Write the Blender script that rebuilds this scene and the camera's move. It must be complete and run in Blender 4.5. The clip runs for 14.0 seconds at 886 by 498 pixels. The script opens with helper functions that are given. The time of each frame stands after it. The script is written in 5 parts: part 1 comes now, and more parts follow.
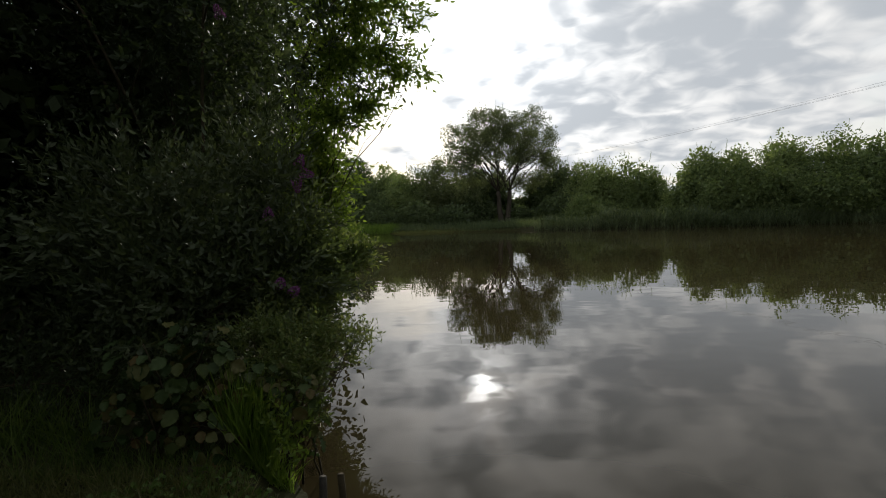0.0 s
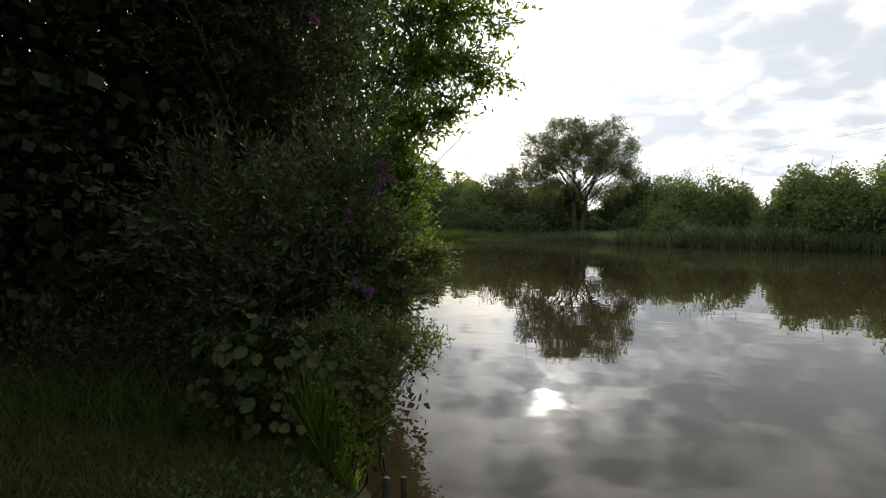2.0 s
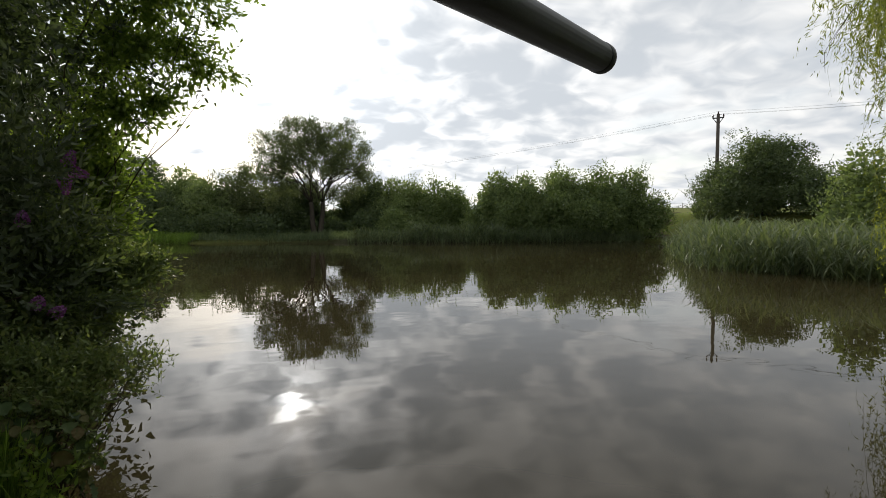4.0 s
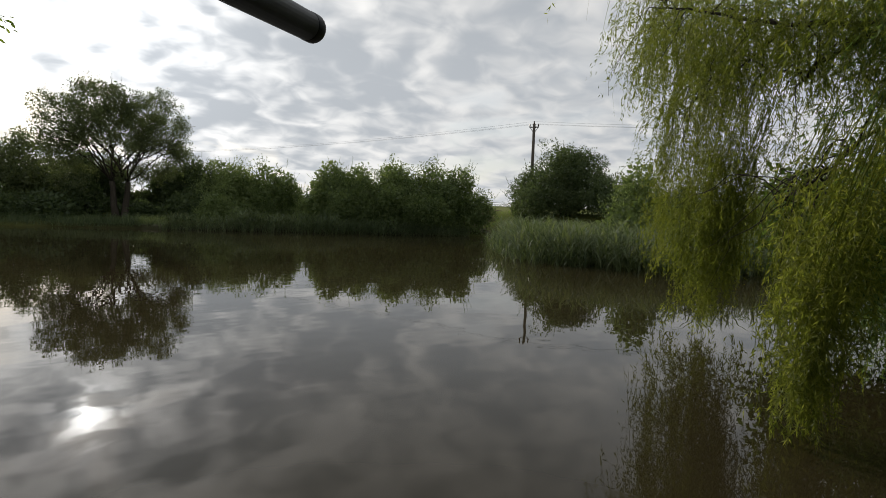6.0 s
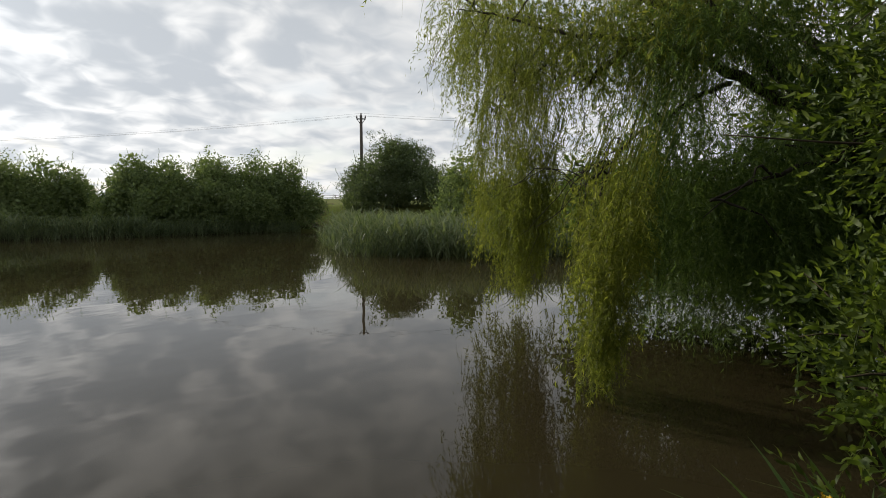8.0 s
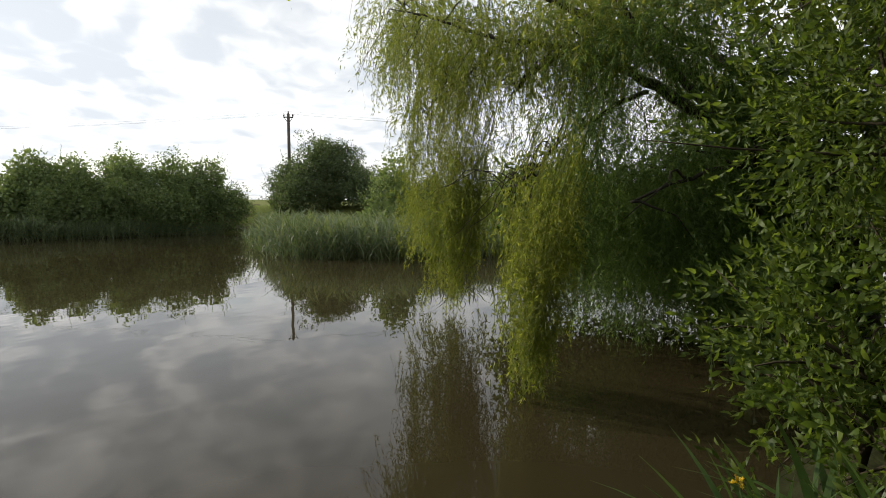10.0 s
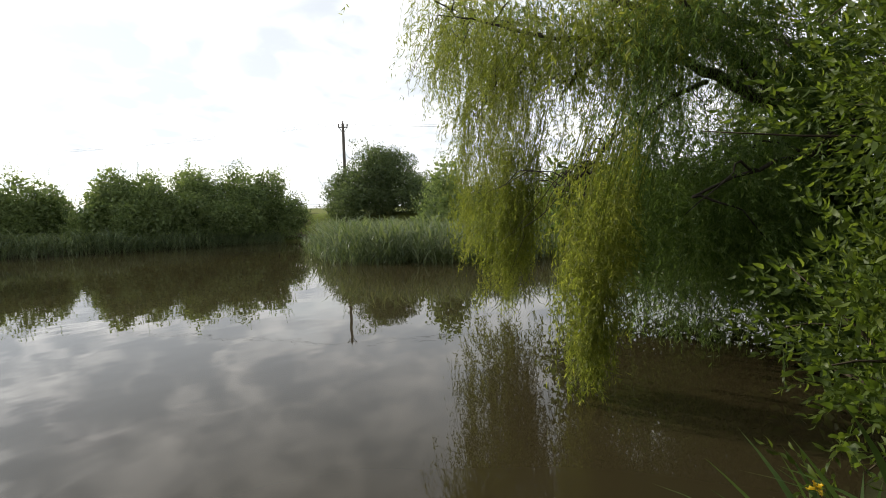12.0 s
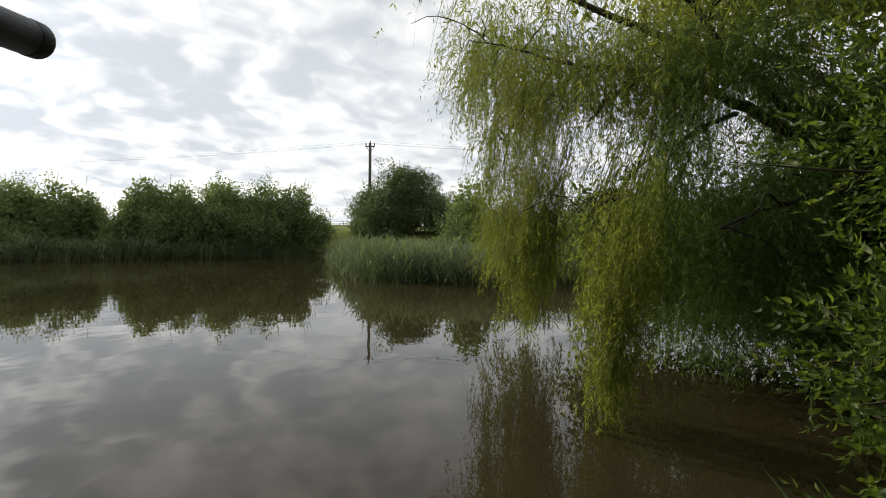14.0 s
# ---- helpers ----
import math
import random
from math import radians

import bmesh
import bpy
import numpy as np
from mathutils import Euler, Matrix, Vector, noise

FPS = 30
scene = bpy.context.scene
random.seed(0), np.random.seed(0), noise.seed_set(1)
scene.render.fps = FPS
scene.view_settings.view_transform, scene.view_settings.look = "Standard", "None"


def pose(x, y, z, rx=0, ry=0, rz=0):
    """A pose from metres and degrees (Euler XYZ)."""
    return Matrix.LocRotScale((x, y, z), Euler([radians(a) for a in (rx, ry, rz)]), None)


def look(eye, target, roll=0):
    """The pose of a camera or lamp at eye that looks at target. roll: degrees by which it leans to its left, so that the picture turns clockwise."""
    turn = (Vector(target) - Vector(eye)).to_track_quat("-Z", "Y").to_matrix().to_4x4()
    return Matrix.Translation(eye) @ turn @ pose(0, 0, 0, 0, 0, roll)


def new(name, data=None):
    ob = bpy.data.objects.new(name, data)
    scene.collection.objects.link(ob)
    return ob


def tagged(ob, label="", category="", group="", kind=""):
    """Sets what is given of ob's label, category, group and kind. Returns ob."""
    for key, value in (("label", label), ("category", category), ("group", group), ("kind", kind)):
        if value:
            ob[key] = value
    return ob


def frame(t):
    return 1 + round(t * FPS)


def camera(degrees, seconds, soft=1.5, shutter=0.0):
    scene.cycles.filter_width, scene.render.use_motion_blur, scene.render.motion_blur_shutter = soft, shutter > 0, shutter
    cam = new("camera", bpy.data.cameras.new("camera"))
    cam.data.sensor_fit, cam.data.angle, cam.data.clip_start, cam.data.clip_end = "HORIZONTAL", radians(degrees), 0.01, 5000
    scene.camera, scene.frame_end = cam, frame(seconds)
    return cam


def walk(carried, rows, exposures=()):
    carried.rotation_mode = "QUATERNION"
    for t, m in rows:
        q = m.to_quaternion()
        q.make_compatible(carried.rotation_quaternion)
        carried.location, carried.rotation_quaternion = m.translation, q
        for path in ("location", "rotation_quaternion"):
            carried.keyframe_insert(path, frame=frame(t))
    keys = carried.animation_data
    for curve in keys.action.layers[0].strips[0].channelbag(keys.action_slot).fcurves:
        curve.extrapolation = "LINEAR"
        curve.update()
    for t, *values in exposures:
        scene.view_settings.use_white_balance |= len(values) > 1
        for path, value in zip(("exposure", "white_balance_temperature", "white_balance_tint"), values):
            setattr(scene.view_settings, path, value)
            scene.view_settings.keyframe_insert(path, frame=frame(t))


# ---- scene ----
cam = camera(82.1, 14.0, soft=0.8)
# seconds, place in metres, then tilt, lean and heading in degrees
PATH = [
    (0.0, -0.000, 0.000, 1.577, 85.78, 2.21, 0.00),
    (0.5, -0.017, 0.026, 1.575, 86.37, 0.71, 3.84),
    (1.0, -0.027, 0.020, 1.580, 86.84, 1.04, 7.80),
    (1.5, -0.039, 0.040, 1.583, 86.49, 0.29, 9.55),
    (2.0, -0.037, 0.027, 1.586, 86.63, -0.52, 8.01),
    (2.5, -0.010, 0.006, 1.608, 86.89, 0.18, 2.01),
    (3.0, -0.006, -0.033, 1.593, 86.85, -0.76, -5.93),
    (3.5, -0.002, -0.043, 1.596, 86.96, -0.33, -14.19),
    (6.0, 0.117, -0.133, 1.563, 86.14, -2.11, -39.00),
    (6.5, 0.152, -0.180, 1.580, 86.63, -3.02, -45.46),
    (7.0, 0.186, -0.164, 1.607, 85.50, -2.78, -51.50),
    (7.5, 0.204, -0.140, 1.619, 85.82, -0.86, -55.33),
    (8.0, 0.213, -0.134, 1.624, 85.53, 0.08, -57.58),
    (8.5, 0.224, -0.119, 1.627, 85.44, -0.21, -61.31),
    (9.0, 0.233, -0.110, 1.627, 85.47, -0.12, -65.24),
    (11.5, 0.237, -0.107, 1.611, 86.39, 0.91, -63.74),
    (12.0, 0.218, -0.124, 1.609, 86.16, 1.79, -59.28),
    (12.5, 0.188, -0.137, 1.619, 86.31, 1.24, -57.08),
    (13.0, 0.185, -0.143, 1.602, 87.08, 0.20, -54.25),
    (13.5, 0.172, -0.140, 1.595, 90.01, -2.64, -54.10),
    (14.0, 0.184, -0.129, 1.597, 88.59, -0.64, -56.84),
]
EXPOSURE = [(0.0, -0.2), (1.5, 0.2), (2.5, 0.35), (3.5, 0.25), (6.5, -0.3), (7.5, -0.12), (9.0, 0.2), (11.4, 0.72), (12.5, 0.55), (14.0, 0.25)]
walk(cam, [(t, pose(*p)) for t, *p in PATH], EXPOSURE)

# ---- sky, sun ----
SUN_AZ, SUN_EL = radians(4.0), radians(19.5)   # to the right of +y, above the horizon
SUN = Vector((math.sin(SUN_AZ) * math.cos(SUN_EL), math.cos(SUN_AZ) * math.cos(SUN_EL), math.sin(SUN_EL)))


class Nodes:
    """Short hand for building node trees."""

    def __init__(self, tree):
        self.tree = tree
        tree.nodes.clear()

    def add(self, kind, inputs=(), **props):
        n = self.tree.nodes.new(kind)
        for k, v in props.items():
            setattr(n, k, v)
        for k, v in dict(inputs).items():
            if isinstance(v, bpy.types.NodeSocket):
                self.tree.links.new(v, n.inputs[k])
            else:
                n.inputs[k].default_value = v
        return n

    def math(self, op, a, b=0.0, clamp=False):
        return self.add("ShaderNodeMath", {0: a, 1: b}, operation=op, use_clamp=clamp).outputs[0]

    def vec(self, op, a, b=(0, 0, 0)):
        return self.add("ShaderNodeVectorMath", {0: a, 1: b}, operation=op)

    def mix(self, f, a, b, blend="MIX"):
        n = self.add("ShaderNodeMix", {0: f}, data_type="RGBA", blend_type=blend)
        for k, v in ((6, a), (7, b)):
            if isinstance(v, bpy.types.NodeSocket):
                self.tree.links.new(v, n.inputs[k])
            else:
                n.inputs[k].default_value = (*v, 1) if len(v) == 3 else v
        return n.outputs[2]

    def ramp(self, f, stops):
        n = self.add("ShaderNodeValToRGB", {0: f})
        e = n.color_ramp.elements
        while len(e) < len(stops):
            e.new(0.5)
        for el, (p, c) in zip(e, stops):
            el.position = p
            el.color = (*c, 1) if len(c) == 3 else c
        return n.outputs[0]

    def noise(self, vector, scale, detail=4, rough=0.55, distortion=0.0):
        return self.add("ShaderNodeTexNoise", {"Vector": vector, "Scale": scale, "Detail": detail, "Roughness": rough, "Distortion": distortion}).outputs[0]


def make_world():
    w = bpy.data.worlds.new("sky")
    w.use_nodes = True
    scene.world = w
    n = Nodes(w.node_tree)
    d = n.add("ShaderNodeTexCoord").outputs["Generated"]
    sky = n.add("ShaderNodeTexSky", sky_type="NISHITA", sun_disc=False, sun_elevation=SUN_EL, sun_rotation=SUN_AZ).outputs[0]
    blue = n.mix(1.0, sky, (0.10, 0.10, 0.10), "MULTIPLY")
    # cloud layer: the direction laid onto a flat sheet overhead
    xyz = n.add("ShaderNodeSeparateXYZ", {0: d}).outputs
    up = n.math("ADD", n.math("MAXIMUM", xyz[2], 0.0), 0.26)
    sheet = n.add("ShaderNodeCombineXYZ", {0: n.math("DIVIDE", xyz[0], up), 1: n.math("DIVIDE", xyz[1], up), 2: 4.3}).outputs[0]
    small = n.noise(sheet, 8.0, 3, 0.45, 0.5)
    mid = n.noise(sheet, 3.2, 2, 0.5, 0.6)
    large = n.noise(sheet, 0.9, 2, 0.5, 0.3)
    body = n.math("ADD", n.math("ADD", n.math("MULTIPLY", small, 0.30), n.math("MULTIPLY", mid, 0.40)), n.math("MULTIPLY", large, 0.30))
    thick = n.add("ShaderNodeMapRange", {0: body, 1: 0.385, 2: 0.605, 3: 0.0, 4: 1.0}, interpolation_type="SMOOTHSTEP").outputs[0]
    # forward scattering: cloud is brighter towards the veiled sun
    c = n.math("MAXIMUM", n.vec("DOT_PRODUCT", d, SUN).outputs["Value"], 0.0)
    wide = n.math("POWER", c, 6.0)
    near = n.math("POWER", c, 50.0)
    disc = n.math("POWER", c, 1600.0)
    veil = n.add("ShaderNodeMapRange", {0: small, 1: 0.42, 2: 0.58, 3: 1.0, 4: 0.12}, interpolation_type="SMOOTHSTEP").outputs[0]
    glow = n.math("ADD", n.math("ADD", n.math("MULTIPLY", wide, 0.55), n.math("MULTIPLY", near, 1.7)), n.math("MULTIPLY", n.math("MULTIPLY", disc, veil), 11.0))
    thin = n.vec("SCALE", (1.0, 0.99, 0.97))
    n.tree.links.new(n.math("ADD", glow, 0.92), thin.inputs["Scale"])
    dense = n.vec("SCALE", (0.90, 0.96, 1.03))
    n.tree.links.new(n.math("ADD", n.math("MULTIPLY", glow, 0.15), 0.62), dense.inputs["Scale"])
    cloud = n.mix(thick, thin.outputs[0], dense.outputs[0])
    gaps = n.add("ShaderNodeMapRange", {0: n.math("ADD", n.math("MULTIPLY", large, 0.6), n.math("MULTIPLY", mid, 0.4)), 1: 0.38, 2: 0.48, 3: 0.62, 4: 1.0}).outputs[0]
    both = n.mix(gaps, blue, cloud)
    # the sheet is seen through more of its thickness towards the zenith side away from the sun
    zenith = n.add("ShaderNodeMapRange", {0: xyz[2], 1: 0.25, 2: 0.75, 3: 1.0, 4: 0.80}).outputs[0]
    bg = n.add("ShaderNodeBackground", {0: both, 1: zenith})
    n.add("ShaderNodeOutputWorld", {0: bg.outputs[0]})


make_world()
sun_data = bpy.data.lights.new("sun", "SUN")
sun_data.energy, sun_data.angle, sun_data.color = 2.4, radians(0.7), (1.0, 0.93, 0.82)
sun_lamp = new("sun", sun_data)
sun_lamp.matrix_world = look(SUN * 60, (0, 0, 0))


# ---- materials ----
def material(name):
    m = bpy.data.materials.new(name)
    m.use_nodes = True
    return m, Nodes(m.node_tree)


def leaf_material(name, dark, mid, light, translucent=0.35, rough=0.5, scale=1.5):
    m, n = material(name)
    rnd = n.add("ShaderNodeNewGeometry").outputs["Random Per Island"]
    pos = n.add("ShaderNodeTexCoord").outputs["Object"]
    patch = n.noise(pos, scale, 3)
    fine = n.noise(pos, 60, 2)
    own = n.math("MULTIPLY", n.math("SUBTRACT", n.add("ShaderNodeObjectInfo").outputs["Random"], 0.5), 0.22)
    f = n.math("ADD", n.math("ADD", n.math("MULTIPLY", rnd, 0.55), n.math("MULTIPLY", patch, 0.6)), n.math("ADD", n.math("MULTIPLY", fine, 0.15), own))
    col = n.ramp(n.math("SUBTRACT", f, 0.15), [(0.12, dark), (0.5, mid), (0.92, light)])
    p = n.add("ShaderNodeBsdfPrincipled", {"Base Color": col, "Roughness": rough, "IOR": 1.4})
    warm = n.mix(1.0, col, (1.2, 1.18, 0.68), "MULTIPLY")
    t = n.add("ShaderNodeBsdfTranslucent", {"Color": warm})
    mixed = n.add("ShaderNodeMixShader", {0: translucent, 1: p.outputs[0], 2: t.outputs[0]})
    n.add("ShaderNodeOutputMaterial", {0: mixed.outputs[0]})
    return m


def rough_material(name, stops, scale, rough=0.85, bump=0.4, bump_scale=None, stretch=(1, 1, 1), detail=6):
    m, n = material(name)
    pos = n.vec("MULTIPLY", n.add("ShaderNodeTexCoord").outputs["Object"], stretch).outputs[0]
    a = n.noise(pos, scale, detail, 0.6)
    b = n.noise(pos, scale * 6.3, 4, 0.6)
    f = n.math("ADD", n.math("MULTIPLY", a, 0.65), n.math("MULTIPLY", b, 0.35))
    col = n.ramp(f, stops)
    h = n.noise(pos, bump_scale or scale * 8, 5, 0.65)
    bp = n.add("ShaderNodeBump", {"Height": h, "Strength": bump, "Distance": 0.02})
    p = n.add("ShaderNodeBsdfPrincipled", {"Base Color": col, "Roughness": rough, "Specular IOR Level": 0.2 if rough > 0.7 else 0.5, "Normal": bp.outputs[0]})
    n.add("ShaderNodeOutputMaterial", {0: p.outputs[0]})
    return m


def water_material():
    m, n = material("pond_water")
    pos = n.add("ShaderNodeTexCoord").outputs["Object"]
    silt = n.noise(pos, 0.12, 3)
    col = n.ramp(silt, [(0.3, (0.035, 0.0275, 0.013)), (0.7, (0.048, 0.0375, 0.0175))])
    slow = n.noise(n.vec("MULTIPLY", pos, (0.8, 1.2, 1)).outputs[0], 1.1, 2, 0.5)
    quick = n.noise(pos, 6.0, 2, 0.5)
    calm = n.add("ShaderNodeMapRange", {0: n.noise(pos, 0.10, 2), 1: 0.45, 2: 0.65, 3: 0.15, 4: 1.0}).outputs[0]
    h = n.math("ADD", n.math("MULTIPLY", slow, 1.0), n.math("MULTIPLY", n.math("MULTIPLY", quick, calm), 0.10))
    bp = n.add("ShaderNodeBump", {"Height": h, "Strength": 0.014, "Distance": 0.25})
    p = n.add("ShaderNodeBsdfPrincipled", {"Base Color": col, "Roughness": 0.012, "IOR": 1.333, "Normal": bp.outputs[0]})
    n.add("ShaderNodeOutputMaterial", {0: p.outputs[0]})
    return m


M_WATER = water_material()
M_BARK = rough_material("grey_bark", [(0.3, (0.024, 0.02, 0.015)), (0.55, (0.055, 0.046, 0.035)), (0.75, (0.11, 0.095, 0.075))], 5, bump=0.8, stretch=(1, 1, 0.25))
M_TWIG = rough_material("twig_bark", [(0.3, (0.03, 0.024, 0.014)), (0.7, (0.075, 0.06, 0.034))], 20, bump=0.3)
M_PATH = rough_material("trodden_earth", [(0.3, (0.05, 0.038, 0.016)), (0.55, (0.085, 0.068, 0.026)), (0.75, (0.10, 0.092, 0.035))], 4.0, bump=0.6)
# darkened leaf: the near bank's deep shade is put into its colour
M_LEAF_BUSH = leaf_material("shaded_shrub_leaf", (0.026, 0.040, 0.018), (0.048, 0.070, 0.032), (0.095, 0.125, 0.058), 0.5, 0.5)


def ground_material():
    m, n = material("turf_and_field")
    pos = n.add("ShaderNodeTexCoord").outputs["Object"]
    f = n.math("ADD", n.math("MULTIPLY", n.noise(pos, 2.5, 6, 0.6), 0.6), n.math("MULTIPLY", n.noise(pos, 17, 4, 0.6), 0.4))
    turf = n.ramp(f, [(0.28, (0.014, 0.012, 0.007)), (0.45, (0.026, 0.026, 0.011)), (0.6, (0.04, 0.045, 0.016)), (0.8, (0.065, 0.055, 0.028))])
    g = n.math("ADD", n.math("MULTIPLY", n.noise(pos, 0.05, 4), 0.7), n.math("MULTIPLY", n.noise(pos, 2.0, 3), 0.3))
    crop = n.ramp(g, [(0.35, (0.10, 0.125, 0.022)), (0.65, (0.16, 0.165, 0.036))])
    r = n.vec("LENGTH", n.vec("MULTIPLY", pos, (1, 1, 0)).outputs[0]).outputs["Value"]
    away = n.add("ShaderNodeMapRange", {0: r, 1: 37.0, 2: 43.0, 3: 0.0, 4: 1.0}).outputs[0]
    bp = n.add("ShaderNodeBump", {"Height": n.noise(pos, 25, 5, 0.65), "Strength": 0.6, "Distance": 0.02})
    p = n.add("ShaderNodeBsdfPrincipled", {"Base Color": n.mix(away, turf, crop), "Roughness": 0.95, "Specular IOR Level": 0.1, "Normal": bp.outputs[0]})
    n.add("ShaderNodeOutputMaterial", {0: p.outputs[0]})
    return m


M_SOIL = ground_material()
M_LEAF_SALLOW = leaf_material("sallow_leaf", (0.047, 0.077, 0.013), (0.103, 0.155, 0.026), (0.205, 0.26, 0.05), 0.55, 0.5)
# bright leaf: sunlight on the sallow twigs and elder is put into its colour
M_LEAF_BRIGHT_SUNLIT = leaf_material("bright_and_sunlit_leaf", (0.07, 0.115, 0.02), (0.145, 0.22, 0.04), (0.26, 0.34, 0.075), 0.65, 0.5)
# one willow leaf in two tones: the crown's shade is put into the second
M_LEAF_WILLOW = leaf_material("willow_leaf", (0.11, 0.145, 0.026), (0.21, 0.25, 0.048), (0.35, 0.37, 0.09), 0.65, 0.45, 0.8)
M_LEAF_WILLOW_SHADE = leaf_material("shaded_willow_leaf", (0.06, 0.105, 0.028), (0.125, 0.195, 0.055), (0.23, 0.31, 0.10), 0.6, 0.5, 0.8)
M_LEAF_FAR = leaf_material("hedge_leaf", (0.09, 0.13, 0.055), (0.175, 0.235, 0.095), (0.27, 0.325, 0.14), 0.5, 0.55, 0.5)
M_LEAF_DARK = leaf_material("oak_leaf", (0.046, 0.07, 0.034), (0.088, 0.125, 0.054), (0.14, 0.18, 0.08), 0.45, 0.5, 0.5)
M_LEAF_TREE = leaf_material("crack_willow_leaf", (0.064, 0.084, 0.042), (0.115, 0.145, 0.068), (0.18, 0.21, 0.105), 0.5, 0.5, 0.5)
M_REED = leaf_material("reed_blade", (0.065, 0.095, 0.048), (0.13, 0.175, 0.085), (0.24, 0.28, 0.155), 0.42, 0.5, 0.6)
M_LAWN = leaf_material("short_turf", (0.055, 0.066, 0.02), (0.10, 0.12, 0.034), (0.19, 0.175, 0.075), 0.4, 0.6, 3.0)
M_TUFT = leaf_material("lush_grass", (0.10, 0.17, 0.026), (0.17, 0.27, 0.045), (0.26, 0.36, 0.08), 0.5, 0.45, 3.0)
M_GRASS = leaf_material("grass_blade", (0.045, 0.075, 0.016), (0.085, 0.135, 0.025), (0.15, 0.21, 0.05), 0.45, 0.5, 1.0)

# ---- mesh helpers ----
rng = np.random.default_rng(7)


def mesh(name, V, F, mat, smooth=False):
    """A mesh from arrays of corners and of triangles."""
    V, F = np.asarray(V, np.float32), np.asarray(F, np.int32)
    me = bpy.data.meshes.new(name)
    me.vertices.add(len(V))
    me.vertices.foreach_set("co", V.ravel())
    me.loops.add(F.size)
    me.loops.foreach_set("vertex_index", F.ravel())
    me.polygons.add(len(F))
    me.polygons.foreach_set("loop_start", np.arange(0, F.size, F.shape[1], dtype=np.int32))
    me.update(calc_edges=True)
    if smooth:
        me.polygons.foreach_set("use_smooth", np.ones(len(F), bool))
    me.materials.append(mat)
    return me


def part(name, V, F, mat, parent=None, label="", smooth=False, kind=""):
    ob = new(name, mesh(name, V, F, mat, smooth))
    if parent:
        ob.parent = parent
        ob.matrix_parent_inverse = Matrix.Translation(-parent.location)
    return tagged(ob, label, kind=kind)


def thing(name, at, label, category, group="", kind=""):
    ob = new(name)
    ob.location = at
    ob.empty_display_size = 0.2
    return tagged(ob, label, category, group, kind)


def join(*meshes):
    V, F, k = [], [], 0
    for v, f in meshes:
        V.append(v)
        F.append(f + k)
        k += len(v)
    return np.concatenate(V), np.concatenate(F)


def tube(pts, radii, sides=6, cap=True):
    """A tapered round bar along a line of points."""
    pts = np.asarray(pts, float)
    radii = np.broadcast_to(radii, (len(pts),)) if np.ndim(radii) == 0 else np.asarray(radii, float)
    t = np.gradient(pts, axis=0)
    t /= np.linalg.norm(t, axis=1, keepdims=True) + 1e-9
    ref = np.array([0.31, 0.12, 0.94]) if abs(t[0][2]) < 0.8 else np.array([0.95, 0.3, 0.05])
    u = np.cross(t, ref)
    u /= np.linalg.norm(u, axis=1, keepdims=True) + 1e-9
    w = np.cross(t, u)
    a = np.linspace(0, 2 * np.pi, sides, endpoint=False)
    V = (pts[:, None] + radii[:, None, None] * (np.cos(a)[None, :, None] * u[:, None] + np.sin(a)[None, :, None] * w[:, None])).reshape(-1, 3)
    F = []
    for i in range(len(pts) - 1):
        for j in range(sides):
            p, q = i * sides + j, i * sides + (j + 1) % sides
            F += [(p, q, q + sides), (p, q + sides, p + sides)]
    if cap:
        V = np.concatenate([V, pts[:1], pts[-1:]])
        e, k = len(V) - 2, (len(pts) - 1) * sides
        for j in range(sides):
            F += [(e, (j + 1) % sides, j), (e + 1, k + j, k + (j + 1) % sides)]
    return V, np.array(F)


def bend(a, b, sag=0.0, wobble=0.05, n=8, out=None):
    """Points from a to b, bowed up by sag and slightly crooked."""
    a, b = np.asarray(a, float), np.asarray(b, float)
    s = np.linspace(0, 1, n)[:, None]
    p = a + (b - a) * s
    p[:, 2] += sag * np.sin(np.pi * s[:, 0])
    w = rng.normal(0, 1, (n, 3)).cumsum(0)
    w -= w[0] + (w[-1] - w[0]) * s
    return p + w * wobble * np.linalg.norm(b - a) / math.sqrt(n)


def turns(z, spin=None):
    """Turning matrices whose third axis is z."""
    z = z / (np.linalg.norm(z, axis=1, keepdims=True) + 1e-9)
    h = rng.normal(size=z.shape)
    x = np.cross(h, z)
    x /= np.linalg.norm(x, axis=1, keepdims=True) + 1e-9
    return np.stack([x, np.cross(z, x), z], -1)


def spread(kit, at, axis, size):
    """Copies of the shapes of kit, at places, along axes, of sizes, joined."""
    R = turns(axis)
    which = rng.integers(0, len(kit), len(at))
    out = []
    for k, (v, f) in enumerate(kit):
        i = np.where(which == k)[0]
        if not len(i):
            continue
        P = np.einsum("nij,mj->nmi", R[i], v) * size[i][:, None, None] + at[i][:, None]
        out.append((P.reshape(-1, 3), (f[None] + (np.arange(len(i)) * len(v))[:, None, None]).reshape(-1, 3)))
    return join(*out)


LEAF_F = np.array([(0, 2, 1), (1, 2, 4), (1, 4, 3), (3, 4, 5)])


def leaf(length, width, fold=0.2, droop=0.15):
    """A cupped, pointed oval leaf along +z, its face towards +y."""
    y = fold * width
    return np.array([(0, 0, 0), (-width * 0.44, y, 0.3 * length), (width * 0.44, y * 0.4, 0.3 * length),
                     (-width * 0.42, y * 0.6 - 0.35 * droop * length, 0.66 * length), (width * 0.42, y - 0.35 * droop * length, 0.66 * length), (0, -droop * length, length)])


